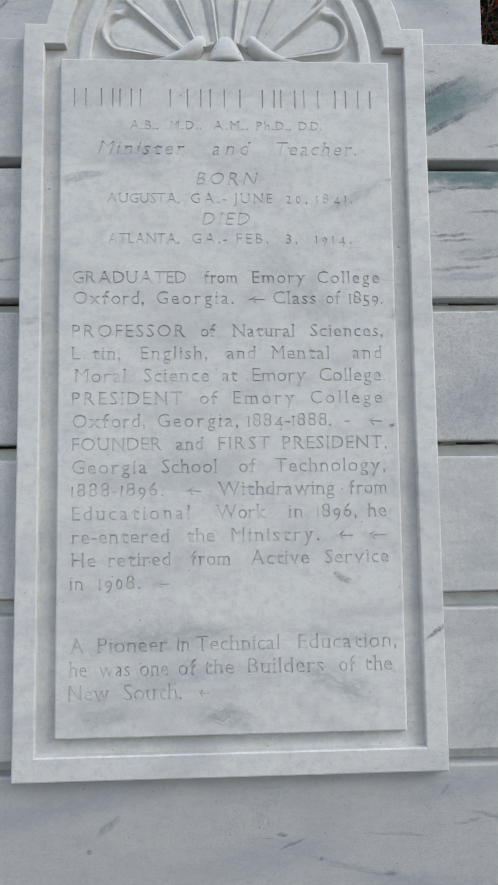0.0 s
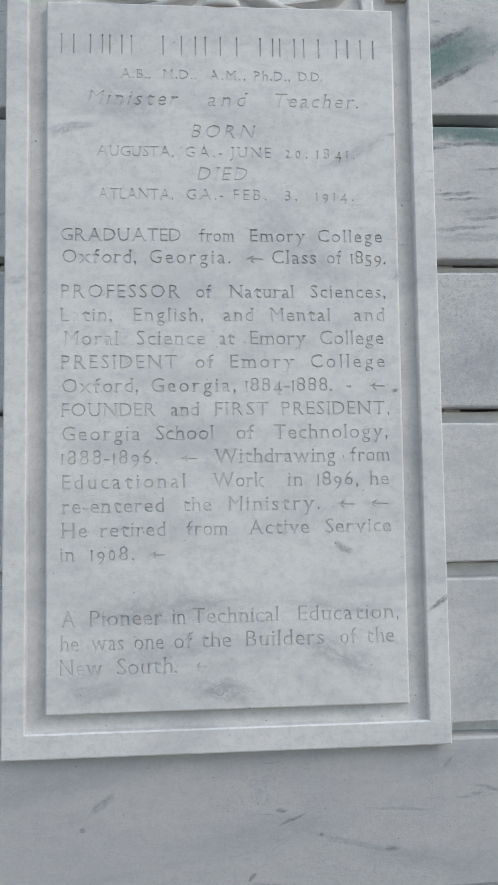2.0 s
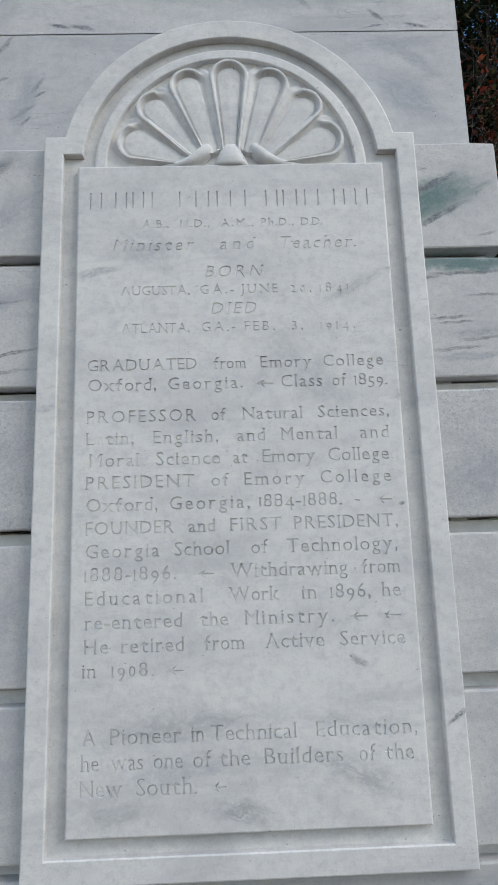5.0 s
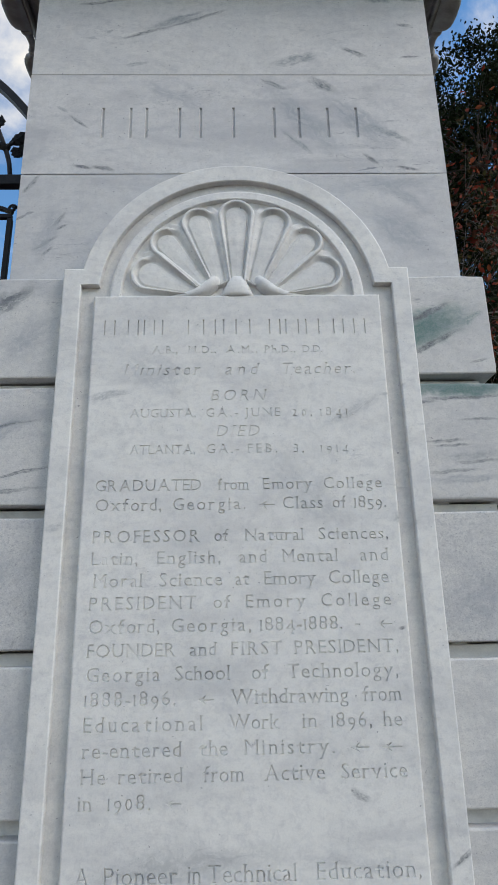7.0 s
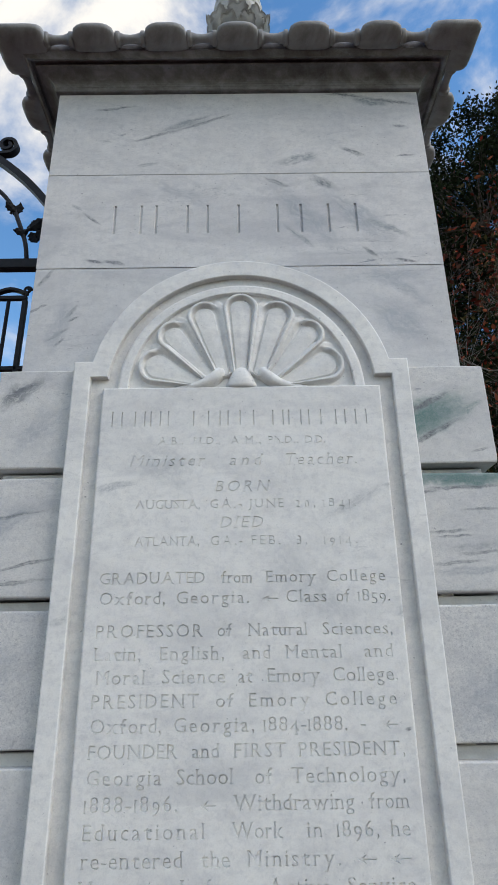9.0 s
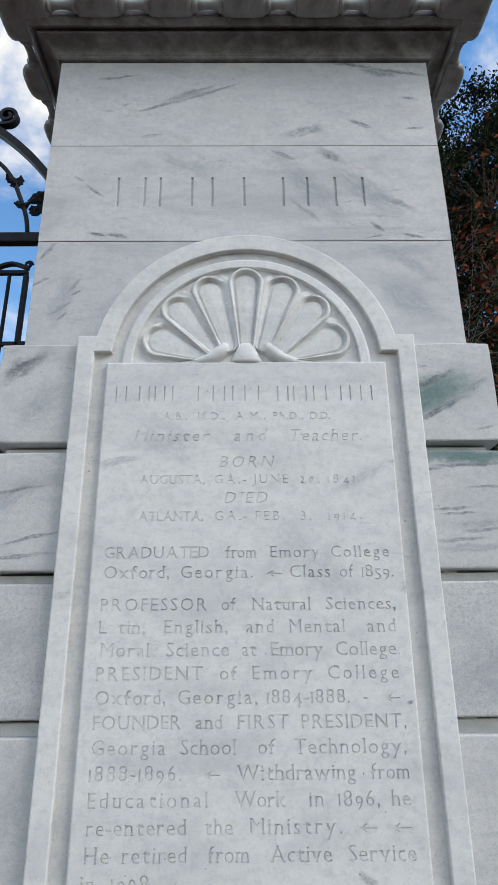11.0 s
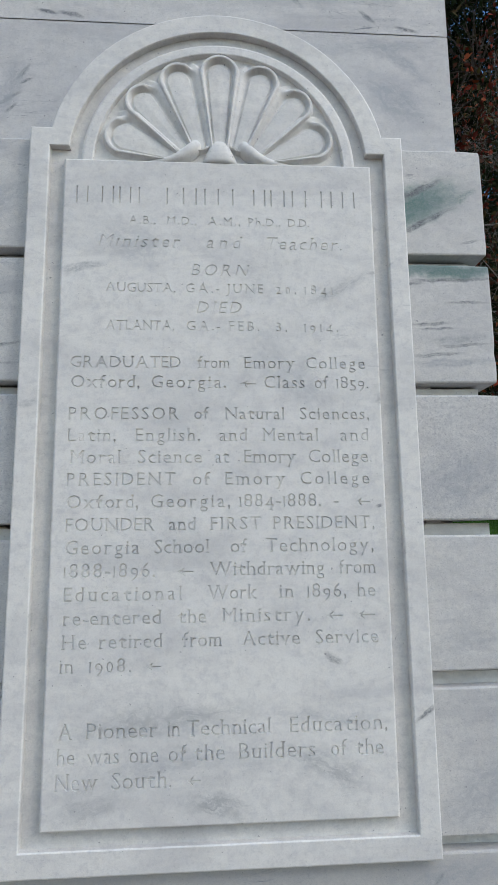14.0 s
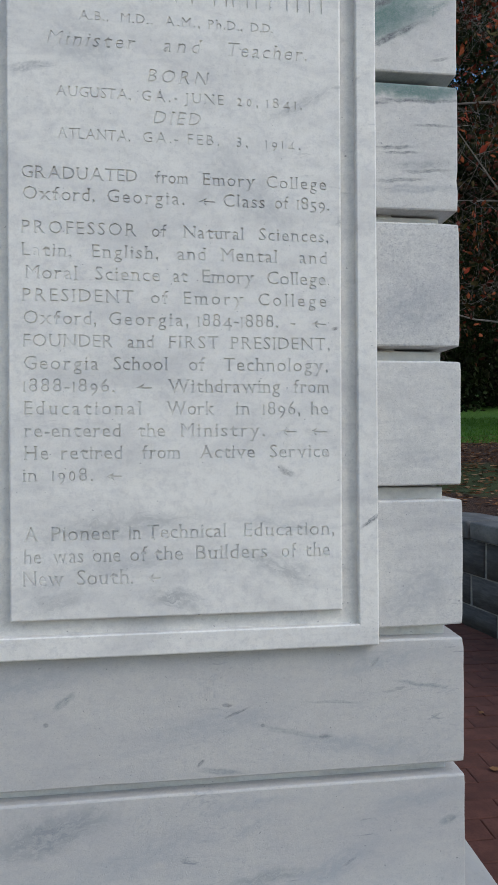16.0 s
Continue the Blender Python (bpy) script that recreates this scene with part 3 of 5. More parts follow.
def carved(name, shapes, x0, x1, z0, z1, y, depth, slope, material, parent, label="", wear=()):
    """A flat face of stone with shapes cut into it: sloping sides down to a narrow bed. wear: how deep each shape still is, 1 as cut."""
    pts = [Vector(p) for p in ((x0, z0), (x1, z0), (x1, z1), (x0, z1))]
    rims, inward, deep = [], [], [1.0] * 4
    for q, (vs, fs, rim) in enumerate(shapes):
        k = len(pts)
        deep += [wear[q] if wear else 1.0] * len(vs)
        pts += [Vector(p) for p in vs]
        push = [Vector((0, 0)) for _ in vs]
        for a, b, c in rim:
            pa, pb, pc = Vector(vs[a]), Vector(vs[b]), Vector(vs[c])
            nrm = Vector((-(pb - pa).y, (pb - pa).x))
            if nrm.length > 1e-9:
                nrm.normalize()
                nrm = -nrm if nrm.dot(pc - pa) < 0 else nrm
                push[a] += nrm
                push[b] += nrm
        inward += [d.normalized() * slope if d.length > 1e-6 else d for d in push]
        rims += [(a + k, b + k) for a, b, c in rim]
    inward = [Vector((0, 0))] * 4 + inward
    cv, ce, cf, ov, oe, of = delaunay_2d_cdt(pts, [(0, 1), (1, 2), (2, 3), (3, 0)] + rims, [], 0, 1e-7)
    # which triangles lie in a letter
    mid = np.array([[sum(cv[q].x for q in f) / 3, sum(cv[q].y for q in f) / 3] for f in cf])
    of = np.zeros(len(cf), bool)
    for vs, fs, rim in shapes:
        p = np.array([tuple(q) for q in vs])
        lo, hi = p.min(0), p.max(0)
        near = np.nonzero(((mid >= lo) & (mid <= hi)).all(1))[0]
        for f in fs:
            a, b, c = p[f[0]], p[f[1]], p[f[2]]
            m = mid[near]
            s1 = (b[0] - a[0]) * (m[:, 1] - a[1]) - (b[1] - a[1]) * (m[:, 0] - a[0])
            s2 = (c[0] - b[0]) * (m[:, 1] - b[1]) - (c[1] - b[1]) * (m[:, 0] - b[0])
            s3 = (a[0] - c[0]) * (m[:, 1] - c[1]) - (a[1] - c[1]) * (m[:, 0] - c[0])
            of[near] |= ((s1 >= 0) & (s2 >= 0) & (s3 >= 0)) | ((s1 <= 0) & (s2 <= 0) & (s3 <= 0))
    verts = [(p.x, y, p.y) for p in cv]
    faces = [tuple(f) for f, o in zip(cf, of) if not o]
    bed = {}
    for f, o in zip(cf, of):
        if o:
            for q in f:
                if q not in bed:
                    d = inward[ov[q][0]] if ov[q] else Vector((0, 0))
                    bed[q] = len(verts)
                    verts.append((cv[q].x + d.x, y + depth * (deep[ov[q][0]] if ov[q] else 0.8), cv[q].y + d.y))
            faces.append(tuple(bed[q] for q in f))
    # sides, along the edges between stone and cut
    side = {}
    for f, o in zip(cf, of):
        for i in range(3):
            a, b = f[i], f[(i + 1) % 3]
            side.setdefault((min(a, b), max(a, b)), []).append(bool(o))
    for (a, b), kinds in side.items():
        if len(kinds) == 2 and kinds[0] != kinds[1]:
            faces.append((a, b, bed[b], bed[a]))
    bm = bmesh.new()
    bv = [bm.verts.new(v) for v in verts]
    for f in faces:
        try:
            bm.faces.new([bv[q] for q in f])
        except ValueError:
            pass
    for v in [v for v in bm.verts if not v.link_faces]:
        bm.verts.remove(v)
    bm.normal_update()
    for f in bm.faces:
        if f.normal.y > 0:
            f.normal_flip()
    return part(name, bm, material, parent, label)


# ---------------------------------------------------------------- ground, paving and low wall
def wall_x(y):
    """The foot of the low wall, that bends away behind the pier."""
    return 2.0 - 0.21 * (min(y, 3.6) - 2.66) + 0.012 * max(0.0, y - 3.6)


def hill(x, y):
    s = x - wall_x(y)
    if s <= 0.12:
        return -0.012
    d = max(0.0, 0.87 * y + 0.5 * x - 3.2)
    return 0.71 + 0.088 * min(d, 60) + 0.03 * math.sin(x * 0.9) * math.cos(y * 0.7) * min(1, s)


ys = [-600, -120, -40, -15] + [-8 + 0.5 * i for i in range(60)] + [23, 26, 30, 36, 45, 60, 90, 160, 400, 900]
ss = [-600, -100, -30, -10, -4, -1, 0.1, 0.14, 0.3] + [0.6 + 0.5 * i for i in range(50)] + [28, 34, 45, 65, 100, 200, 600]
gv, gf = [], []
for y in ys:
    for s in ss:
        x = wall_x(max(-8, min(y, 40))) + s
        gv.append((x, y, hill(x, max(-8, y))))
for i in range(len(ys) - 1):
    for j in range(len(ss) - 1):
        a = i * len(ss) + j
        gf.append((a, a + 1, a + 1 + len(ss), a + len(ss)))
ground = tagged(raw("ground", gv, gf, M_GROUND, smooth=True), "mulched and grassy ground rising behind the low wall", "ground", kind="structure")


# ---------------------------------------------------------------- pier
YQ, YS, XS = 0.030, 0.077, 0.653            # faces of the courses and of the shaft, half width of the shaft
CY = YS + XS                                # middle of the pier
COURSES = [(2.247, 2.545, 0.697), (1.906, 2.220, 0.699), (1.564, 1.875, 0.703), (1.216, 1.529, 0.706), (0.862, 1.180, 0.709), (0.514, 0.832, 0.711), (0.160, 0.484, 0.713)]
pier = thing("gate_pier", "white veined marble gate pier with rusticated base and carved cornice", "gate pier", (0, CY, 0))


def at_pier(name, bm, material, label="", smooth=False):
    return part(name, bm, material, pier, label, smooth)


def worn_block(x0, x1, y0, y1, z0, z1, bevel, seed):
    """A dressed block, its arrises rounded and slightly chipped."""
    bm = box(x0, x1, y0, y1, z0, z1)
    for axis, n in ((0, 22), (2, 12)):
        lo, hi = ((x0, x1), None, (z0, z1))[axis]
        for i in range(1, n):
            co = [0.0, 0.0, 0.0]
            no = [0.0, 0.0, 0.0]
            co[axis], no[axis] = lo + (hi - lo) * i / n, 1.0
            bmesh.ops.bisect_plane(bm, geom=bm.verts[:] + bm.edges[:] + bm.faces[:], plane_co=co, plane_no=no)
    sharp = [e for e in bm.edges if len(e.link_faces) == 2 and e.calc_face_angle(0) > 1.0]
    bmesh.ops.bevel(bm, geom=sharp, offset=bevel, segments=2, profile=0.5, affect="EDGES")
    for v in bm.verts:
        k = noise.noise(Vector((v.co.x * 9 + seed * 3.1, v.co.y * 9, v.co.z * 11)))
        on = (v.co.x < x0 + bevel * 1.1) + (v.co.x > x1 - bevel * 1.1) + (v.co.z < z0 + bevel * 1.1) + (v.co.z > z1 - bevel * 1.1) + (v.co.y < y0 + bevel * 1.1)
        if on >= 2:
            chip = 0.010 * max(0.0, noise.noise(Vector((v.co.x * 31 + seed * 7.7, 5.0, v.co.z * 37))) - 0.45)
            inx, inz = (-1 if v.co.x > 0 else 1), (-1 if v.co.z > (z0 + z1) / 2 else 1)
            side, level = min(v.co.x - x0, x1 - v.co.x) < bevel * 1.1, min(v.co.z - z0, z1 - v.co.z) < bevel * 1.1
            v.co += Vector((-0.0016 * k if v.co.x > 0 else 0.0016 * k, 0.0012 * abs(k) + chip * 0.6, 0.0014 * k)) + Vector((chip * inx * side, 0, chip * inz * level))
            if side and level:
                v.co += Vector((inx, 0.4, inz)) * 0.0012
    return bm


for i, (z0, z1, hx) in enumerate(COURSES):
    at_pier("course_stone", worn_block(-hx, hx, YQ, 2 * CY - YQ, z0, z1, 0.005, i), M_COURSE[i])
at_pier("inner_core", box(-0.600, 0.600, YQ + 0.100, 2 * CY - YQ - 0.100, 0.15, 2.54), M_CORE)
for (zu, _, hu), (_, zl, hl) in zip(COURSES, COURSES[1:]):
    # the bed joint is packed almost to the stone above; a dark slit stays open
    bm = box(-hu + 0.036, hu - 0.036, YQ + 0.036, 2 * CY - YQ - 0.036, zl - 0.004, zu - 0.0065, 0.002, 1)
    at_pier("joint_strip", bm, M_CORE, "recessed grey marble joint bed")
    for i in range(5):
        x = random.uniform(-hu + 0.05, hu - 0.15)
        at_pier("mortar_crumb", box(x, x + random.uniform(0.03, 0.10), YQ + 0.041, YQ + 0.09, zu - 0.0066, zu + 0.001), M_CORE)
at_pier("plinth", box(-0.825, 0.825, YQ - 0.115, 2 * CY - YQ + 0.115, -0.02, 0.160, 0.008), M_PLINTH, "grey weathered marble plinth slab")

SHAFT = [(2.540, 2.9342), (2.9356, 3.3188), (3.3202, 3.702)]
for i, (z0, z1) in enumerate(SHAFT):
    front = YS + 0.007 if i == 1 else YS
    at_pier("shaft_stone", box(-XS, XS, front, 2 * CY - YS, z0, z1, 0.0015, 1), M_SHAFT[i])
at_pier("mortar_core", box(-XS + 0.006, XS - 0.006, YS + 0.007, 2 * CY - YS - 0.007, 2.545, 3.70), M_CORE)


def square_ring(profile, n=1):
    """A moulding run round the shaft. profile: (projection, height) from below."""
    bm = bmesh.new()
    rows = []
    for p, z in profile:
        h = XS + p
        rows.append([bm.verts.new((sx * h, CY + sy * h, z)) for sx, sy in ((-1, -1), (1, -1), (1, 1), (-1, 1))])
    for a, b in zip(rows, rows[1:]):
        for j in range(4):
            bm.faces.new((a[j], a[(j + 1) % 4], b[(j + 1) % 4], b[j]))
    bm.faces.new(rows[0][::-1])
    bm.faces.new(rows[-1])
    bmesh.ops.recalc_face_normals(bm, faces=bm.faces[:])
    return bm


cav = [(0.015 + 0.055 * (1 - math.cos(a)), 3.721 + 0.036 * math.sin(a)) for a in [math.pi / 2 * i / 8 for i in range(9)]]
at_pier("bed_moulding", square_ring([(-0.02, 3.7035), (0.011, 3.7035), (0.0135, 3.706), (0.0140, 3.719)] + cav + [(0.072, 3.763), (0.062, 3.766), (0.0, 3.777)]), M_CORNICE, "weathered hollow moulding under the cornice, shade in its dark colour")
at_pier("cornice_slab", square_ring([(0.0, 3.776), (0.082, 3.776), (0.086, 3.764), (0.094, 3.762), (0.097, 3.765), (0.110, 3.778), (0.110, 3.781), (0.106, 3.783), (0.108, 3.788), (0.110, 3.808), (0.104, 3.832), (0.05, 3.842), (-0.05, 3.86)]), M_CORNICE, "marble cornice slab, soot stain and underside shade in its colour")


def crest_lobe(width):
    """One rounded lobe of the cresting: a cushion that swells forward over the slab and runs back on to the roof. Built facing -y at the origin."""
    bm = bmesh.new()
    n, m = 12, 10
    prof = [(-0.002, 0.000), (-0.036, 0.001), (-0.066, 0.004), (-0.080, 0.011), (-0.085, 0.021), (-0.082, 0.032), (-0.070, 0.041), (-0.030, 0.048), (0.050, 0.058), (0.12, 0.068)]
    rows = []
    for i in range(n + 1):
        u = -1 + 2 * i / n
        e = (1 - abs(u) ** 3.2) ** (1 / 2.2) if abs(u) < 1 else 0.0
        row = []
        for y, z in prof:
            yy = y * (0.35 + 0.65 * e) if y < 0 else y
            row.append(bm.verts.new((u * width / 2, yy, 0.024 + (z - 0.024) * (0.45 + 0.55 * e))))
        rows.append(row)
    for a, b in zip(rows, rows[1:]):
        for j in range(m - 1):
            bm.faces.new((a[j], b[j], b[j + 1], a[j + 1]))
    for r in (rows[0], rows[-1]):
        bm.faces.new(r)
    bm.faces.new([r[0] for r in rows])
    bm.faces.new([r[-1] for r in rows][::-1])
    bmesh.ops.recalc_face_normals(bm, faces=bm.faces[:])
    return bm


def crest_link():
    """The turned piece between two lobes: a collar at either end and a waisted spindle."""
    bm = bmesh.new()
    prof = [(-0.053, 0.020), (-0.052, 0.024), (-0.049, 0.0255), (-0.040, 0.0255), (-0.037, 0.024), (-0.0365, 0.020), (-0.030, 0.0185), (-0.018, 0.0150), (0.0, 0.0135)]
    prof += [(-x, r) for x, r in prof[-2::-1]]
    rows = [[bm.verts.new((x, -0.026 + r * math.cos(a), 0.026 + r * math.sin(a))) for a in [2 * math.pi * k / 14 for k in range(14)]] for x, r in prof]
    for a, b in zip(rows, rows[1:]):
        for k in range(14):
            bm.faces.new((a[k], a[(k + 1) % 14], b[(k + 1) % 14], b[k]))
    bm.faces.new(rows[0])
    bm.faces.new(rows[-1])
    bmesh.ops.recalc_face_normals(bm, faces=bm.faces[:])
    return bm


def corner_lobe():
    """The lobe on a corner, mitred: two cushions grown together. Its inner corner at the origin, facing -x and -y."""
    bm = bmesh.new()
    prof = [(0.0, 0.000), (0.036, 0.001), (0.066, 0.004), (0.080, 0.011), (0.085, 0.021), (0.082, 0.032), (0.070, 0.041), (0.030, 0.048), (-0.05, 0.060)]
    rows = []
    steps = [(0.092, 0, 0.30), (0.085, 0, 0.8), (0.070, 0, 0.95), (0.04, 0, 1), (0.0, 0, 1), (0, 0, 1), (0, 0.0, 1), (0, 0.04, 1), (0, 0.070, 0.95), (0, 0.085, 0.8), (0, 0.092, 0.30)]
    for k, (a, b, e) in enumerate(steps):
        if k < 5:
            dirn = Vector((0, -1))
        elif k > 5:
            dirn = Vector((-1, 0))
        else:
            dirn = Vector((-0.90, -0.90))
        if k == 4:
            dirn = Vector((-0.75, -1))
        if k == 6:
            dirn = Vector((-1, -0.75))
        row = []
        for p, z in prof:
            pp = p * (0.35 + 0.65 * e) if p > 0 else p
            row.append(bm.verts.new((a + dirn.x * pp, b + dirn.y * pp, 0.024 + (z - 0.024) * (0.45 + 0.55 * e))))
        rows.append(row)
    for a, b in zip(rows, rows[1:]):
        for j in range(len(prof) - 1):
            bm.faces.new((a[j], b[j], b[j + 1], a[j + 1]))
    bm.faces.new(rows[0])
    bm.faces.new(rows[-1][::-1])
    bm.faces.new([r[0] for r in rows])
    bm.faces.new([r[-1] for r in rows][::-1])
    bmesh.ops.recalc_face_normals(bm, faces=bm.faces[:])
    return bm


def mesh_of(name, bm, material):
    me = bpy.data.meshes.new(name)
    bm.to_mesh(me)
    bm.free()
    me.materials.append(material)
    me.polygons.foreach_set("use_smooth", [True] * len(me.polygons))
    return me


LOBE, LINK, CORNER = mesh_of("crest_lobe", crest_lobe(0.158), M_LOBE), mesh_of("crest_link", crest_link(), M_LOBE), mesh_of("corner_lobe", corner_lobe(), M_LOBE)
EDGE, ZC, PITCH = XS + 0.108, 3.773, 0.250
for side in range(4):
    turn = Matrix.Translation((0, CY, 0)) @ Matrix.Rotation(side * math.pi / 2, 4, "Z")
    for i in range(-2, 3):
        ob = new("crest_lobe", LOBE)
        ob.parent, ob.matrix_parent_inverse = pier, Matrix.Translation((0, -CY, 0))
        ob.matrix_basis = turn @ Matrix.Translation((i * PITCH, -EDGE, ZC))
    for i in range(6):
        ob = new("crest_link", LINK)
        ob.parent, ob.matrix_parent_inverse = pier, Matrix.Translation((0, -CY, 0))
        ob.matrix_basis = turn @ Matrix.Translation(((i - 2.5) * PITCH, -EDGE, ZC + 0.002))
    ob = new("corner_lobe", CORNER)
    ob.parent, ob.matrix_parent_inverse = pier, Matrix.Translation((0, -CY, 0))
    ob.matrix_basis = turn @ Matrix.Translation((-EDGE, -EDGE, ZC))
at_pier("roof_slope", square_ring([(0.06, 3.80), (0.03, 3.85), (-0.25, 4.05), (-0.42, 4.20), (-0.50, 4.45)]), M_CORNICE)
at_pier("finial_stem", tube([(0, CY, 4.40), (0, CY, 4.58), (0, CY, 4.72), (0, CY, 4.88), (0, CY, 4.99)], [0.15, 0.11, 0.075, 0.070, 0.090], 20), M_FINIAL, smooth=True)


def pinecone():
    """Overlapping pointed scales in rows about an egg-shaped core."""
    bm = bmesh.new()
    z0, h, r = 4.955, 0.345, 0.128

    def rad(t):
        return r * math.sin(math.pi * min(1, 0.16 + 0.84 * (1 - t))) ** 0.62 if t < 0.999 else 0.01

    core = [[bm.verts.new((rad(t) * 0.985 * math.cos(a), CY + rad(t) * 0.985 * math.sin(a), z0 + t * h)) for a in [2 * math.pi * j / 24 for j in range(24)]] for t in [i / 12 for i in range(13)]]
    for a, b in zip(core, core[1:]):
        for j in range(24):
            bm.faces.new((a[j], a[(j + 1) % 24], b[(j + 1) % 24], b[j]))
    bm.faces.new(core[-1])
    for row in range(8):
        t = 0.08 + row * 0.115
        n = 9 if row < 6 else 6
        for j in range(n):
            a = 2 * math.pi * (j + 0.5 * (row % 2)) / n - math.pi / 2
            rr = rad(t)
            half = math.pi / n * 0.98

            def pt(da, tt, out):
                q = rad(min(tt, 1.0)) + out
                return bm.verts.new((q * math.cos(a + da), CY + q * math.sin(a + da), z0 + tt * h))
            c = pt(0, t + 0.01, 0.009)
            ring = [pt(-half, t, 0.0), pt(-half * 0.6, t - 0.085, 0.002), pt(0, t - 0.11, 0.004), pt(half * 0.6, t - 0.085, 0.002), pt(half, t, 0.0), pt(half * 0.55, t + 0.09, 0.002), pt(0, t + 0.13, 0.0), pt(-half * 0.55, t + 0.09, 0.002)]
            for k in range(8):
                bm.faces.new((c, ring[k], ring[(k + 1) % 8]))
    bmesh.ops.recalc_face_normals(bm, faces=bm.faces[:])
    return bm


finial_bud = at_pier("finial_bud", pinecone(), M_FINIAL, "weathered carved marble pine cone bud")
for deg, size, drop in ((0, 1.0, 0.0), (180, 1.0, 0.0), (60, 0.95, 0.01), (120, 0.95, 0.01), (-40, 0.85, 0.02), (-140, 0.85, 0.02), (-90, 0.80, 0.03), (-65, 0.62, 0.05), (-115, 0.62, 0.05)):
    a = radians(deg)
    bm = bmesh.new()
    rows = []
    for i in range(11):
        t = i / 10
        out = 0.085 + (0.080 * math.sin(t * math.pi * 0.62) + 0.014 * t) * size
        z = 4.935 - drop + (0.150 * t - 0.16 * max(0, t - 0.70)) * size
        w = (0.062 * math.sin(math.pi * min(1, 0.25 + 0.75 * t)) + 0.005 + 0.011 * (i % 2)) * size
        row = []
        for u in (-1, -0.5, 0, 0.5, 1):
            dz = -0.020 * (1 - abs(u))
            row.append(bm.verts.new((out * math.cos(a) - u * w * math.sin(a) + dz * 0.5 * math.cos(a), CY + out * math.sin(a) + u * w * math.cos(a) + dz * 0.5 * math.sin(a), z + abs(u) * 0.014)))
        rows.append(row)
    for r0, r1 in zip(rows, rows[1:]):
        for k in range(4):
            bm.faces.new((r0[k], r0[k + 1], r1[k + 1], r1[k]))
    bmesh.ops.solidify(bm, geom=bm.faces[:], thickness=0.018)
    at_pier("finial_leaf", bm, M_FINIAL, smooth=True)


# ---------------------------------------------------------------- tablet
load_glyphs("ABCDEFGHIJLMNOPRSTUWadceghfilmnorstuvwxyPbk0123456789.,-", -0.003)
tablet = thing("memorial_tablet", "arched white marble memorial tablet with carved shell and cut lettering", "memorial tablet", (0, YQ, 0.83))
FX, FZ0, FZ1, ZA, RO, RI = 0.479, 0.8305, 2.557, 2.4655, 0.4325, 0.3790
GX, GZ0, GZ1 = 0.429, 0.8835, 2.506
TAPER = 0.991                                # the slab narrows a little towards its shoulders
YG = 0.0185                                   # floor of the sunk border
N = 40


def arc(r, z, n=N):
    """Points of an arch about (0, ZA) from the height z on its right side to that on its left."""
    a0 = math.asin((z - ZA) / r)
    return [(r * math.cos(a0 + (math.pi - 2 * a0) * i / n), ZA + r * math.sin(a0 + (math.pi - 2 * a0) * i / n)) for i in range(n + 1)]


outer = [(-FX, FZ0), (FX, FZ0), (FX * TAPER, FZ1)] + arc(RO, FZ1) + [(-FX * TAPER, FZ1)]
inner = [(-GX, GZ0), (GX, GZ0), (GX * TAPER, GZ1)] + arc(RI, GZ1) + [(-GX * TAPER, GZ1)]


def inset(loop, d):
    """The loop moved inwards by d, corner by corner."""
    out, n = [], len(loop)
    for i in range(n):
        p0, p, p1 = (Vector(loop[k]) for k in (i - 1, i, (i + 1) % n))
        a, b = (p - p0).normalized(), (p1 - p).normalized()
        na, nb = Vector((-a.y, a.x)), Vector((-b.y, b.x))
        m = (na + nb).normalized()
        out.append(tuple(p + m * (d / max(0.4, m.dot(na)))))
    return out


def bands(loops, name, material, label="", smooth=False, parent=None, fill=False):
    """Skin between equally long loops of ((x, z) row, y)."""
    bm = bmesh.new()
    rows = [[bm.verts.new((x, y, z)) for x, z in lp] for lp, y in loops]
    for a, b in zip(rows, rows[1:]):
        for j in range(len(a)):
            k = (j + 1) % len(a)
            bm.faces.new((a[j], a[k], b[k], b[j]))
    if fill:
        bmesh.ops.triangle_fill(bm, use_beauty=True, edges=[bm.edges.get((rows[-1][j], rows[-1][(j + 1) % len(rows[-1])])) for j in range(len(rows[-1]))])
    bmesh.ops.recalc_face_normals(bm, faces=bm.faces[:])
    return part(name, bm, material, parent or tablet, label, smooth)


bands([(outer, YS - 0.001), (outer, 0.004), (inset(outer, 0.0012), 0.0012), (inset(outer, 0.004), 0.0), (inset(inner, -0.0030), 0.0), (inset(inner, -0.0018), 0.0005), (inset(inner, -0.0008), 0.0017), (inner, 0.0032)],
      "border_frame", M_TABLET, "plain raised marble border with stepped shoulders")
bands([(inner, 0.0032), (inner, YG + 0.004)], "border_reveal", M_SUNK, "inner edge of the border, dirt and recess shade in its colour")
# sunk floor behind the border, one slab under panel and shell
bm = bmesh.new()
loop = inset(outer, 0.012)
rows = [[bm.verts.new((x, y, z)) for x, z in loop] for y in (YG, YQ + 0.0)]
for j in range(len(loop)):
    k = (j + 1) % len(loop)
    bm.faces.new((rows[0][j], rows[0][k], rows[1][k], rows[1][j]))
bmesh.ops.triangle_fill(bm, use_beauty=True, edges=[bm.edges.get((rows[0][j], rows[0][(j + 1) % len(loop)])) for j in range(len(loop))])
bmesh.ops.recalc_face_normals(bm, faces=bm.faces[:])
bm.normal_update()
if sum(f.normal.y * f.calc_area() for f in bm.faces) > 0:
    bmesh.ops.reverse_faces(bm, faces=bm.faces[:])
part("sunk_ground", bm, M_SUNK, tablet, "flat floor of the sunk border")

# lettered panel
PX, PZ0, PZ1 = 0.388, 0.9195, 2.472
BV = 0.0052


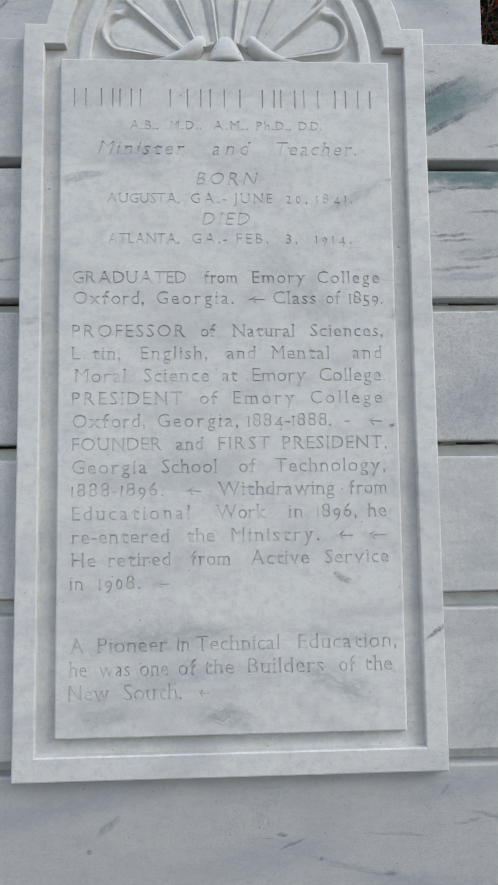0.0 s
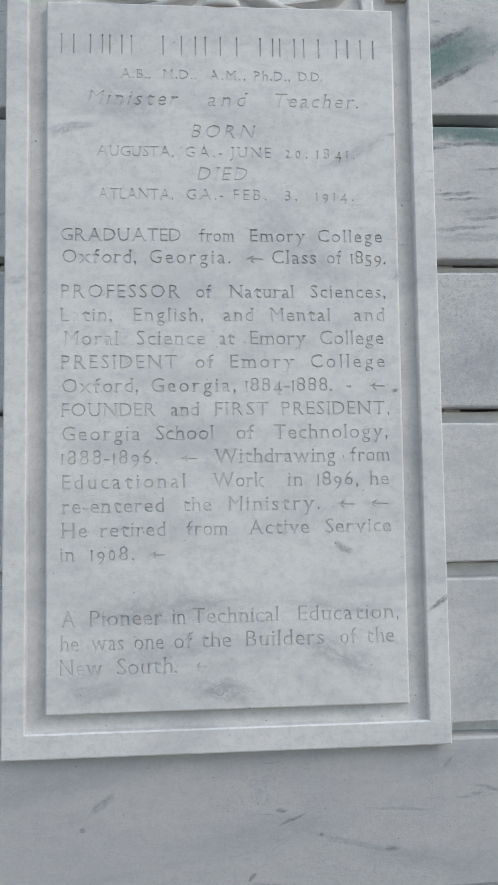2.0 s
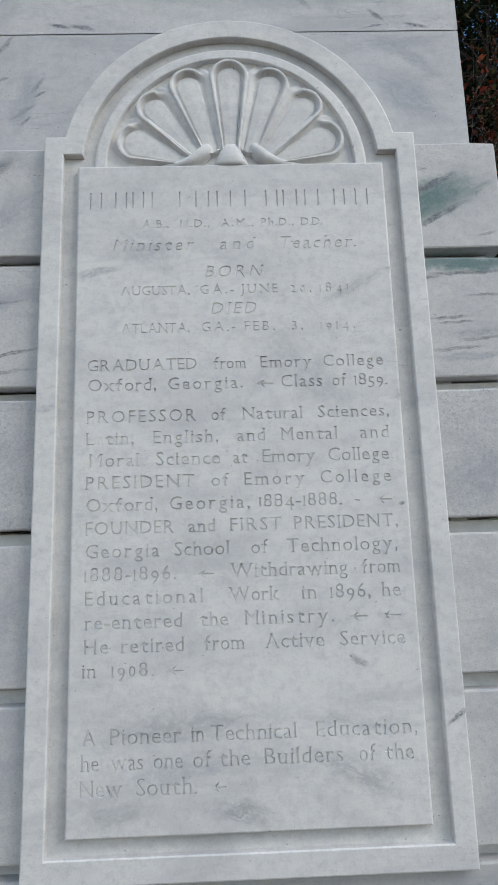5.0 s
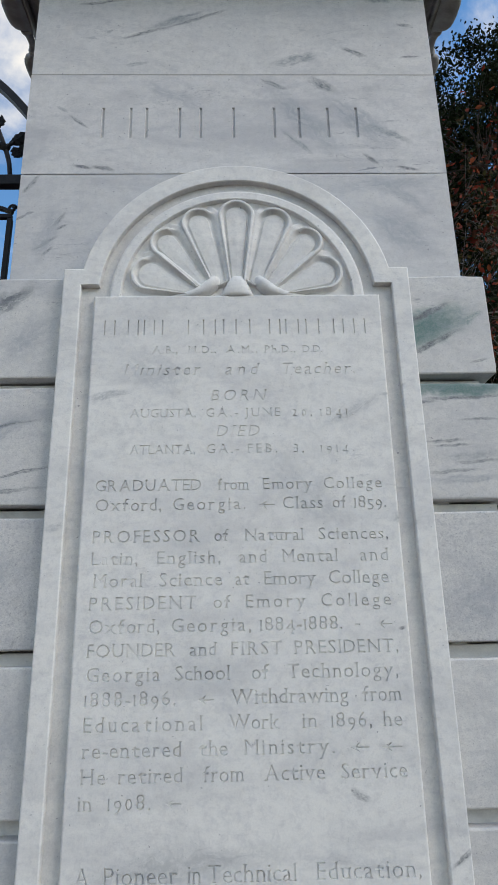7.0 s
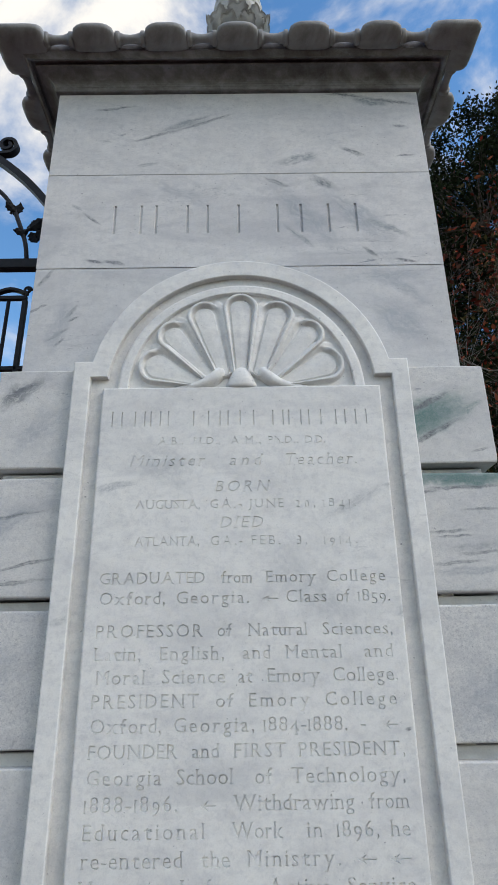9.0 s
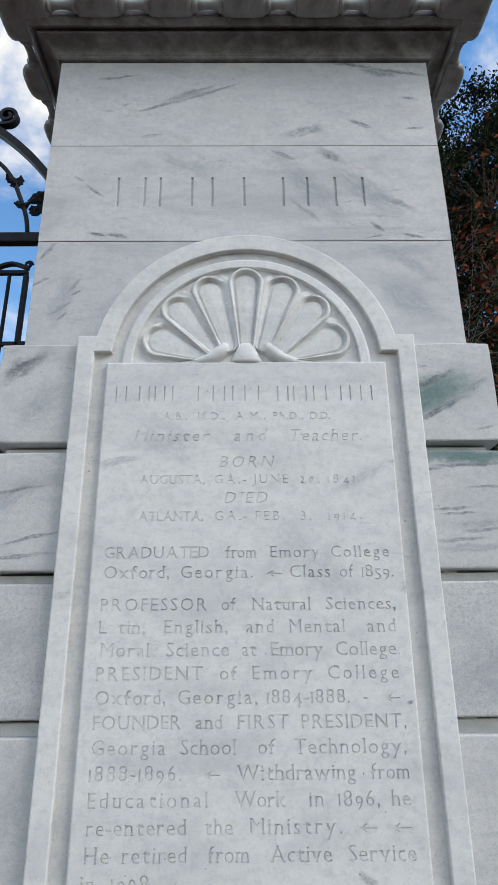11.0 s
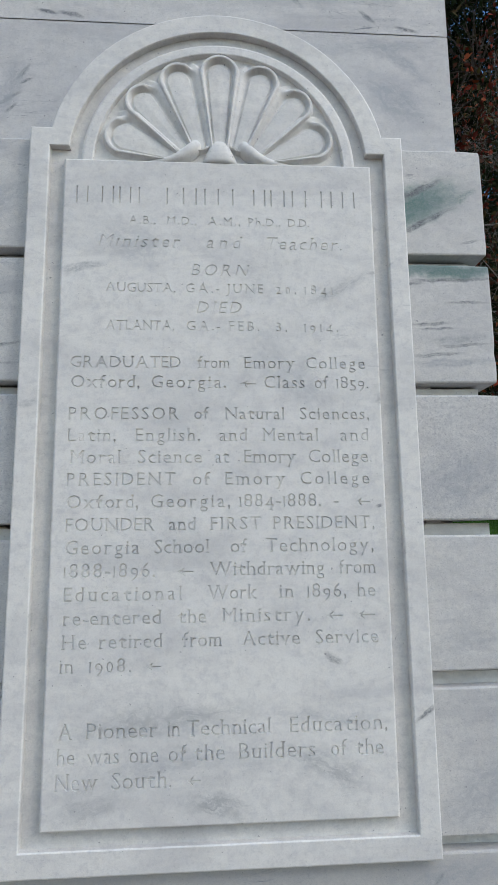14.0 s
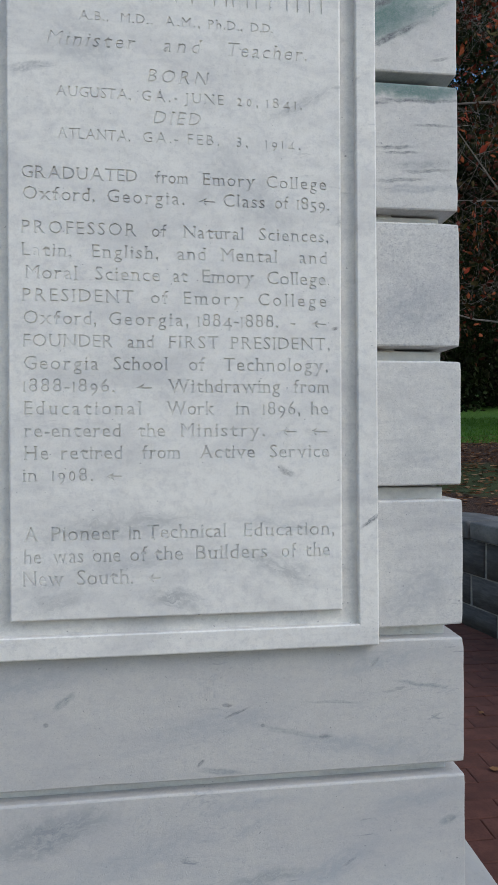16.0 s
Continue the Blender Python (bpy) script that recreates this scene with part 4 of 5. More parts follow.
def rect(d):
    return [(-PX + d, PZ0 + d), (PX - d, PZ0 + d), (PX - d, PZ1 - d), (-PX + d, PZ1 - d)]


panel = bands([(rect(-0.0022), YG + 0.002), (rect(-0.0015), YG - 0.0015), (rect(0), YG - 0.003), (rect(0), 0.0052), (rect(0.0010), 0.0028), (rect(0.0028), 0.0009), (rect(BV), 0.0), (rect(BV + 0.0004), 0.0065)], "lettered_panel", M_TABLET, "raised flat panel cut with a long inscription", fill=True)
LINES = [
    (2.3538, 0.0440, 0.0, "|0/.16/.38/.54/.64/.80/.93 -.356 -.188;|.05/.27/.44/.56/.74/.94 -.143 .045;|0/.105/.165/.29/.37/.495/.65/.745/.855/.965 .083 .352"),
    (2.2995, 0.0210, 0.0, "A.B., -.226 -.160;M.D., -.132 -.059;A.M., -.031 .050;Ph.D., .069 .151;D.D. .170 .223"),
    (2.2383, 0.0320, 0.24, "Minister -.300 -.103;and -.036 .049;Teacher. .110 .304"),
    (2.1660, 0.0300, 0.24, "BORN -.073 .066"),
    (2.1219, 0.0235, 0.0, "AUGUSTA, -.279 -.110;GA.- -.085 -.003;JUNE .014 .105;20, .137 .187;1841. .207 .293"),
    (2.0695, 0.0300, 0.24, "DIED -.060 .048"),
    (2.0255, 0.0240, 0.0, "ATLANTA, -.276 -.112;GA.- -.083 -.002;FEB. .019 .094;3, .136 .162;1914. .204 .289"),
    (1.9319, 0.0285, 0.0, "GRADUATED -.356 -.096;from -.056 .021;Emory .056 .179;College .206 .351"),
    (1.8830, 0.0300, 0.0, "Oxford, -.353 -.193;Georgia. -.165 .012;< .046 .084;Class .103 .202;of .226 .260;1859. .279 .358"),
    (1.8065, 0.0290, 0.0, "PROFESSOR -.357 -.099;of -.064 -.029;Natural .009 .151;Sciences, .188 .356"),
    (1.7545, 0.0300, 0.0, "Latin, -.357 -.246;English, -.200 -.049;and -.005 .062;Mental .097 .231;and .284 .353"),
    (1.7026, 0.0310, 0.0, "Moral -.349 -.233;Science -.193 -.046;at -.015 .018;Emory .053 .176;College. .206 .358"),
    (1.6514, 0.0295, 0.0, "PRESIDENT -.356 -.107;of -.067 -.026;Emory .009 .149;College .185 .350"),
    (1.5995, 0.0305, 0.0, "Oxford, -.353 -.191;Georgia, -.163 .020;1884-1888. .041 .232;- .263 .282;< .313 .349"),
    (1.5479, 0.0290, 0.0, "FOUNDER -.355 -.153;and -.121 -.059;FIRST -.027 .090;PRESIDENT, .118 .358"),
    (1.4958, 0.0310, 0.0, "Georgia -.353 -.187;School -.153 -.029;of .020 .059;Technology, .102 .353"),
    (1.4445, 0.0310, 0.0, "1888-1896. -.355 -.151;< -.101 -.065;Withdrawing -.028 .236;from .268 .356"),
    (1.3926, 0.0310, 0.0, "Educational -.353 -.090;Work -.032 .079;in .130 .163;1896, .194 .285;he .310 .353"),
    (1.3412, 0.0310, 0.0, "re-entered -.353 -.136;the -.099 -.036;Ministry. .000 .199;< .235 .276;< .304 .350"),
    (1.2901, 0.0310, 0.0, "He -.354 -.300;retired -.273 -.133;from -.090 -.001;Active .043 .175;Service .211 .355"),
    (1.2402, 0.0300, 0.0, "in -.357 -.326;1908. -.293 -.201;< -.169 -.136"),
    (1.1032, 0.0330, 0.0, "A -.355 -.324;Pioneer -.296 -.142;in -.121 -.093;Technical -.079 .106;Education, .148 .367"),
    (1.0519, 0.0340, 0.0, "he -.356 -.318;was -.292 -.224;one -.202 -.140;of -.118 -.078;the -.063 .004;Builders .035 .203;of .238 .274;the .294 .356"),
    (1.0002, 0.0350, 0.0, "New -.359 -.268;South. -.238 -.111;< -.078 -.048"),
]
# letters that rain has all but washed out: word, which letter, what is left
WORN = {("Minister", 0): 0.12, ("Minister", 1): 0.4, ("AUGUSTA,", 0): 0.25, ("ATLANTA,", 0): 0.35, ("BORN", 3): 0.25, ("Latin,", 1): 0.15, ("Moral", 0): 0.35, ("Moral", 3): 0.4, ("New", 0): 0.55, ("New", 1): 0.5,
        ("New", 2): 0.55, ("was", 0): 0.25, ("Oxford,", 1): 0.4, ("and", 2): 0.6, ("Work", 3): 0.6, ("Ministry.", 0): 0.5, ("M.D.,", 0): 0.3, ("College.", 7): 0.4}
top = PZ1 - BV
fade = random.Random(5)
for i, (z, cap, shear, words) in enumerate(LINES):
    low = z - 0.0140 if i + 1 < len(LINES) else PZ0 + BV
    shapes, wear = [], []
    for w in words.split(";"):
        word, a, b = w.split(" ")
        cut = set_word(word, float(a), float(b), z, cap, shear)
        shapes += cut
        for q in range(len(cut)):
            patch = 0.5 + noise.noise(Vector((cut[q][0][0][0] * 7, 3.0, z * 9)))
            wear.append(WORN.get((word, q), min(1.0, max(0.76, 0.78 + 0.35 * patch + fade.uniform(-0.12, 0.12)))))
    carved("inscription_line", shapes, -PX + BV, PX - BV, low, top, 0.0, (0.0042, 0.0028, 0.0031, 0.0035, 0.0031, 0.0035, 0.0031)[i] if i < 7 else 0.0042, cap * 0.040, M_TABLET, panel, wear=wear)
    top = low

# the name on the shaft, cut as plain upright bars
carved("carved_face", set_word("|0/.105/.165/.29/.37/.495/.65/.745/.855/.965", -0.420, 0.421, 3.070, 0.117), -XS, XS, SHAFT[1][0] + 0.0003, SHAFT[1][1] - 0.0003, YS, 0.0060, 0.0040, M_SHAFT[1], pier, "marble face with a row of cut letters")

# arched inner band about the shell
ZB = PZ1 - 0.003
RB0, RB1 = 0.347, 0.318


def half(r, n=N):
    a0 = math.asin((ZB - ZA) / r)
    return [(r * math.cos(a0 + (math.pi - 2 * a0) * i / n), ZA + r * math.sin(a0 + (math.pi - 2 * a0) * i / n)) for i in range(n + 1)]


def open_bands(loops, name, material, label="", smooth=False):
    bm = bmesh.new()
    rows = [[bm.verts.new((x, y, z)) for x, z in lp] for lp, y in loops]
    for a, b in zip(rows, rows[1:]):
        for j in range(len(a) - 1):
            bm.faces.new((a[j], a[j + 1], b[j + 1], b[j]))
    bmesh.ops.recalc_face_normals(bm, faces=bm.faces[:])
    bm.normal_update()
    if sum(f.normal.y * f.calc_area() for f in bm.faces) > 0:
        bmesh.ops.reverse_faces(bm, faces=bm.faces[:])
    return part(name, bm, material, tablet, label, smooth)


open_bands([(half(RB0 + 0.003), YG + 0.001), (half(RB0 + 0.001), 0.0085), (half(RB0 - 0.002), 0.0060), (half(RB0 - 0.006), 0.0045), (half(RB1 + 0.003), 0.0030), (half(RB1 + 0.001), 0.0040), (half(RB1), 0.0065), (half(RB1 - 0.001), 0.036)], "shell_arch", M_TABLET, "raised arched band round the shell")


def shell():
    """Seven flutes like a scallop: each a flat sunk leaf in a hollow, inside a rounded rim; the flutes nearer the middle lie over their neighbours."""
    bm = bmesh.new()
    petals = []
    for (bx, bz), (tx, tz), r0, r1 in (((0, 0.050), (0, 0.262), 0.015, 0.0325), ((0.052, 0.058), (0.107, 0.237), 0.017, 0.031), ((0.092, 0.043), (0.195, 0.173), 0.015, 0.030), ((0.112, 0.021), (0.238, 0.075), 0.011, 0.037)):
        for m in ((1,) if bx == 0 else (-1, 1)):
            p, q = Vector((m * bx, bz)), Vector((m * tx, tz))
            d = q - p
            petals.append((p, d, d.length_squared, Vector((d.y, -d.x)).normalized() * (-m), r0, r1, bx == 0))
    rim = 0.0215

    def ease(v):
        v = min(1.0, max(0.0, v))
        return v * v * (3 - 2 * v)

    def height(x, z):
        pt, best = Vector((x, z)), 0.0175
        for p, d, ll, inner_side, r0, r1, middle in petals:
            o = pt - p
            t = max(0.0, min(1.0, o.dot(d) / ll))
            e = o - d * t
            dist = e.length
            s = dist - (r0 + (r1 - r0) * t)
            if s < 0:            # the leaf, a little swollen
                y = 0.0190 - 0.0070 * ease(-s / 0.0032) - 0.0020 * ease(-s / 0.030)
            else:                # hollow and rounded rim; towards the middle only a hollow that runs under the next rim
                w = rim * (0.36 + 0.64 * t)
                q = s / w
                y = 0.0190 - 0.0178 * ease((q - 0.06) / 0.46) if q < 0.55 else 0.0012 + 0.0163 * ease((q - 0.74) / 0.34)
                if not middle:
                    a = ease((e.dot(inner_side) / max(dist, 1e-6) - 0.62) / 0.36)
                    y += a * (0.0190 - 0.0105 * ease(q / 1.1) + 0.0090 * ease((q - 1.5) / 0.5) - y)
            best = min(best, y)
        return best

    step = 0.0013
    n = int(0.318 / step)
    grid = {}
    for i in range(-n, n + 1):
        for j in range(0, n + 1):
            x, z = i * step, j * step
            if math.hypot(x, z) <= 0.3195:
                grid[i, j] = bm.verts.new((x, height(x, z), ZB + z))
    for (i, j), v in grid.items():
        o = [grid.get((i + 1, j)), grid.get((i + 1, j + 1)), grid.get((i, j + 1))]
        if all(o):
            bm.faces.new((v, *o))
    bmesh.ops.smooth_vert(bm, verts=bm.verts[:], factor=0.22, use_axis_x=False, use_axis_y=True, use_axis_z=False)
    bm.normal_update()
    return bm


part("scallop_shell", shell(), M_TABLET, tablet, "fluted scallop shell carved in low relief", smooth=True)
# keystone and scrolls at the foot of the shell
bm = bmesh.new()
rows = []
for z, hw, yf in ((0.0, 0.046, -0.002), (0.012, 0.042, -0.004), (0.030, 0.034, -0.004), (0.046, 0.027, -0.002), (0.057, 0.022, 0.001), (0.064, 0.017, 0.005), (0.067, 0.010, 0.010)):
    rows.append([bm.verts.new((hw * u, yf + 0.012 * abs(u) ** 4, ZB + z)) for u in (-1, -0.9, -0.7, -0.35, 0, 0.35, 0.7, 0.9, 1)] + [bm.verts.new((hw, 0.03, ZB + z)), bm.verts.new((-hw, 0.03, ZB + z))])
for a, b in zip(rows, rows[1:]):
    for k in range(11):
        bm.faces.new((a[k], a[(k + 1) % 11], b[(k + 1) % 11], b[k]))
bm.faces.new(rows[0][::-1])
bm.faces.new(rows[-1])
bmesh.ops.recalc_face_normals(bm, faces=bm.faces[:])
part("shell_keystone", bm, M_TABLET, tablet, smooth=True)
for s in (-1, 1):
    # the rim of the lowest flute runs along the base, thickens and rolls up beside the keystone
    line = smooth_line([(s * x, y, ZB + z) for x, y, z in ((0.185, 0.014, 0.004), (0.150, 0.012, 0.006), (0.120, 0.012, 0.011), (0.096, 0.012, 0.020), (0.076, 0.012, 0.034), (0.064, 0.012, 0.049), (0.063, 0.013, 0.062))], 4)
    rs = [0.005 + 0.015 * math.sin(math.pi * 0.84 * (i / (len(line) - 1)) ** 1.25) for i in range(len(line))]
    part("shell_scroll", tube(line, rs, 10), M_TABLET, tablet, smooth=True)


# ---------------------------------------------------------------- iron gate beside the pier
def iron_leaf(c, size, turn, tip):
    """A pointed wrought leaf, lobed and bent over its midrib."""
    bm = bmesh.new()
    rows = []
    for i, w in enumerate((0.05, 0.32, 0.26, 0.40, 0.30, 0.34, 0.16, 0.02)):
        t = i / 7
        rows.append([bm.verts.new((u * w * size, -0.10 * size * (1 - abs(u)) + 0.06 * size * math.sin(t * 3), t * size)) for u in (-1, -0.5, 0, 0.5, 1)])
    for a, b in zip(rows, rows[1:]):
        for k in range(4):
            bm.faces.new((a[k], a[k + 1], b[k + 1], b[k]))
    bmesh.ops.solidify(bm, geom=bm.faces[:], thickness=0.004)
    bmesh.ops.transform(bm, matrix=Matrix.Translation(c) @ Euler((radians(tip), radians(turn), radians(tip * 0.7))).to_matrix().to_4x4(), verts=bm.verts[:])
    return bm


YI = CY
overthrow = thing("gate_overthrow", "black wrought iron gate arch with scroll and vine leaves", "gate arch", (-0.66, YI, 3.42))
part("top_rail", box(-1.75, -0.650, YI - 0.020, YI + 0.020, 3.432, 3.482, 0.004), M_IRON, overthrow)
part("arch_bar", tube(smooth_line([(-1.75, YI, 4.300), (-1.50, YI, 4.262), (-1.32, YI, 4.180), (-1.185, YI, 4.085), (-1.06, YI, 3.975), (-0.948, YI, 3.848), (-0.83, YI, 3.68), (-0.72, YI, 3.486)]), 0.02, flat=(0.020, 0.017)), M_IRON, overthrow)
spiral = []
for i in range(30):
    a = radians(-70 + i * 17)
    r = 0.050 - 0.0013 * i
    spiral.append((-1.150 + r * math.cos(a), YI, 4.172 + r * math.sin(a)))
part("scroll", tube([(-1.42, YI, 4.185), (-1.34, YI, 4.150), (-1.25, YI, 4.122), (-1.19, YI, 4.118)] + spiral, 0.01, flat=(0.018, 0.008)), M_IRON, overthrow)
vine = part("vine_stem", tube(smooth_line([(-1.32, YI, 3.945), (-1.22, YI, 3.930), (-1.150, YI, 3.885), (-1.085, YI, 3.800), (-1.035, YI, 3.690), (-0.995, YI, 3.580), (-0.978, YI, 3.487)]), 0.0105, 8), M_IRON, overthrow, smooth=True)
part("side_stem", tube(smooth_line([(-1.012, YI, 3.625), (-0.985, YI - 0.01, 3.650), (-0.960, YI, 3.660), (-0.92, YI, 3.67)]), 0.008, 6), M_IRON, vine, smooth=True)
for c, s, turn, tip in (((-1.075, YI, 3.745), 0.085, 18, -10), ((-1.06, YI - 0.01, 3.755), 0.06, -48, 15), ((-0.985, YI, 3.650), 0.085, -8, -20), ((-0.975, YI - 0.01, 3.655), 0.08, 48, 12),
                        ((-0.975, YI, 3.640), 0.075, 150, 10), ((-0.955, YI, 3.655), 0.085, 75, -15), ((-0.99, YI, 3.640), 0.065, -100, 18), ((-0.945, YI - 0.01, 3.64), 0.075, 130, 5)):
    part("iron_leaf", iron_leaf(c, s, turn, tip), M_IRON, vine)

gate = thing("iron_gate", "black wrought iron gate leaf with slender upright bars", "gate", (-1.3, YI, 0.05))
part("upper_rail", box(-1.75, -0.95, YI - 0.010, YI + 0.010, 3.270, 3.290, 0.003), M_IRON, gate)
part("lower_rail", box(-1.75, -0.95, YI - 0.010, YI + 0.010, 2.918, 2.938, 0.003), M_IRON, gate)
part("bottom_rail", box(-1.75, -0.66, YI - 0.016, YI + 0.016, 0.10, 0.14, 0.003), M_IRON, gate)
part("hinge_stile", box(-0.700, -0.652, YI - 0.020, YI + 0.020, 0.05, 3.426, 0.003), M_IRON, gate)
part("end_stile", box(-0.968, -0.946, YI - 0.010, YI + 0.010, 0.10, 3.268, 0.003), M_IRON, gate)
part("hinge_arm", box(-0.95, -0.69, YI - 0.012, YI + 0.012, 2.918, 2.938, 0.003), M_IRON, gate)
for i in range(10):
    x = -1.030 - i * 0.072
    part("upright_bar", tube([(x, YI, 0.12), (x, YI, 3.268)], 0.0085, 8), M_IRON, gate, smooth=True)
wave = []
for i in range(41):
    u = i / 40
    wave.append((-1.70 + 0.75 * u, YI, 3.304 + 0.022 * abs(math.sin(u * math.pi * 5)) ** 1.5))
part("wavy_crest", tube(wave, 0.01, flat=(0.012, 0.006)), M_IRON, gate)
part("crest_curl", tube([(-0.952 + 0.018 * (1 - i / 24) * math.cos(i * 0.5), YI, 3.322 + 0.018 * (1 - i / 24) * math.sin(i * 0.5)) for i in range(18)], 0.006, 6), M_IRON, gate, smooth=True)

# ---------------------------------------------------------------- trees
rng = np.random.default_rng(7)


def leaf_mesh(centres, size, rng, droop=0.3, wide=0.55):
    """One mesh of pointed leaves folded along the midrib, one at each centre."""
    n = len(centres)
    d = rng.normal(size=(n, 3))
    d[:, 2] -= droop
    d /= np.linalg.norm(d, axis=1)[:, None]
    e = np.cross(d, rng.normal(size=(n, 3)))
    e /= np.linalg.norm(e, axis=1)[:, None]
    u = np.cross(d, e)
    s = size * rng.uniform(0.6, 1.3, (n, 1))
    v = np.empty((n, 6, 3))
    v[:, 0] = centres
    v[:, 1] = centres + d * s * 0.40 + e * s * wide * 0.5 + u * s * 0.08
    v[:, 2] = centres + d * s * 0.75 + e * s * wide * 0.33 + u * s * 0.05
    v[:, 3] = centres + d * s
    v[:, 4] = centres + d * s * 0.75 - e * s * wide * 0.33 + u * s * 0.05
    v[:, 5] = centres + d * s * 0.40 - e * s * wide * 0.5 + u * s * 0.08
    k = (np.arange(n) * 6)[:, None]
    f = np.concatenate([k + np.array([[0, 1, 2, 3]]), k + np.array([[0, 3, 4, 5]])])
    return v.reshape(-1, 3).tolist(), f.tolist()


def make_tree(name, label, height, spread, low, clumps, per, size, leaf_mat, bark, seed, loose=0.42, trunk_r=0.25, limbs=9, category="tree", flat=1.0, twigs=3):
    """A tapered trunk, limbs and forked branches that end in clumps of leaves. Stands at the origin."""
    r = np.random.default_rng(seed)
    tree = thing(name, label, category)
    bm = tube([(0.06 * math.sin(i * 1.3 + seed), 0.06 * math.cos(i * 1.7), height * 0.80 * i / 7) for i in range(8)], [trunk_r * (1.25 if i == 0 else 1 - 0.11 * i) for i in range(8)], 10)
    part("trunk", bm, bark, tree, smooth=True)
    wood = bmesh.new()
    centres = []
    tips = []
    for i in range(limbs):
        t = 0.22 + 0.62 * i / limbs
        z0 = max(low * 0.6, height * t * 0.9)
        a = i * 2.4 + r.uniform(-0.4, 0.4)
        reach = spread * (0.62 + 0.38 * math.sin(math.pi * min(1.0, t + 0.15))) * r.uniform(0.8, 1.05)
        p0 = Vector((0, 0, z0))
        p2 = Vector((reach * math.cos(a), reach * math.sin(a), min(height * 0.97, z0 + reach * r.uniform(0.25, 0.6))))
        p1 = (p0 + p2) / 2 + Vector((r.uniform(-.2, .2), r.uniform(-.2, .2), -0.06 * reach))
        part("limb", tube([p0, p1, p2], [trunk_r * 0.42, trunk_r * 0.26, trunk_r * 0.09], 6), bark, tree)
        tips.append((p0, p1, p2))
    for c in range(clumps):
        p0, p1, p2 = tips[c % limbs]
        t = r.uniform(0.35, 1.0)
        base = p1.lerp(p2, (t - 0.35) / 0.65)
        zc = low + (height - low) * r.uniform(0.0, 1.0) ** 0.85
        q = (zc - low) / (height - low)
        rad = spread * math.sqrt(max(0.05, 1 - (1.7 * q - 0.75) ** 2 * flat)) * math.sqrt(r.uniform(0.05, 1.0))
        a = r.uniform(0, 2 * math.pi)
        tip = Vector((rad * math.cos(a), rad * math.sin(a), zc))
        near = min(tips, key=lambda s: (s[2] - tip).length + 0.5 * (s[1] - tip).length)
        base = near[1].lerp(near[2], r.uniform(0.2, 0.95))
        mid = base.lerp(tip, 0.5) + Vector(r.uniform(-0.12, 0.12, 3)) * (tip - base).length
        tube([base, mid, tip], [trunk_r * 0.085, trunk_r * 0.05, trunk_r * 0.018], 4, wood)
        for w in range(twigs):
            q0, q2 = mid.lerp(tip, r.uniform(0.3, 0.9)), tip + Vector(r.normal(size=3)) * loose
            bend = (q2 - q0).length * 0.28
            tube([q0, q0.lerp(q2, 0.35) + Vector(r.normal(size=3)) * bend * 0.6, q0.lerp(q2, 0.7) + Vector(r.normal(size=3)) * bend * 0.5, q2], [trunk_r * 0.03, trunk_r * 0.025, trunk_r * 0.02, trunk_r * 0.012] if twigs > 3 else [trunk_r * 0.022, trunk_r * 0.018, trunk_r * 0.014, trunk_r * 0.010], 3, wood)
        centres.append(np.array(tip) + r.normal(size=(per, 3)) * loose * np.array([1, 1, 0.75]) * r.uniform(0.7, 1.3))
    tagged(part("twig_mass", wood, bark, tree), kind="stuff")
    v, f = leaf_mesh(np.concatenate(centres), size, r)
    crown = raw("crown", v, f, leaf_mat, tree)
    return tree


oak = make_tree("tall_tree", "tall dark green broadleaf tree behind the pier", 13.2, 4.9, 2.4, 760, 310, 0.096, M_LEAF_DARK, M_BARK, 5, loose=0.24, trunk_r=0.32, limbs=16, flat=0.7)
oak.matrix_basis = pose(8.0, 11.2, hill(8.0, 11.2) - 0.05)
dogwood = make_tree("dogwood", "small dogwood tree with thinning red autumn leaves", 6.6, 2.0, 1.7, 190, 30, 0.074, M_LEAF_RED, M_TWIG, 11, loose=0.30, trunk_r=0.034, limbs=12, twigs=5)
dogwood.matrix_basis = pose(3.85, 4.6, hill(3.85, 4.6) - 0.03)
wood_tree = make_tree("woodland_tree", "dark woodland tree at the back of the lawn", 11.0, 3.6, 0.6, 130, 150, 0.22, M_LEAF_DARK, M_BARK, 21, loose=0.75, trunk_r=0.22, limbs=10, category="tree")
spots = [(9.5, 19.5, 0), (13.0, 22.0, 70), (16.5, 20.5, 140), (7.0, 23.0, 210), (11.0, 26.5, 280), (15.5, 27.5, 330), (19.5, 25.0, 30), (4.5, 26.0, 100), (21.0, 31.0, 160), (13.0, 33.0, 250)]
for i, (x, y, a) in enumerate(spots):
    m = pose(x, y, hill(x, y) - 0.05, 0, 0, a)
    tagged(wood_tree, group="woodland trees behind the lawn")
    if i == 0:
        wood_tree.matrix_basis = m
    else:
        copy_thing(wood_tree, m)

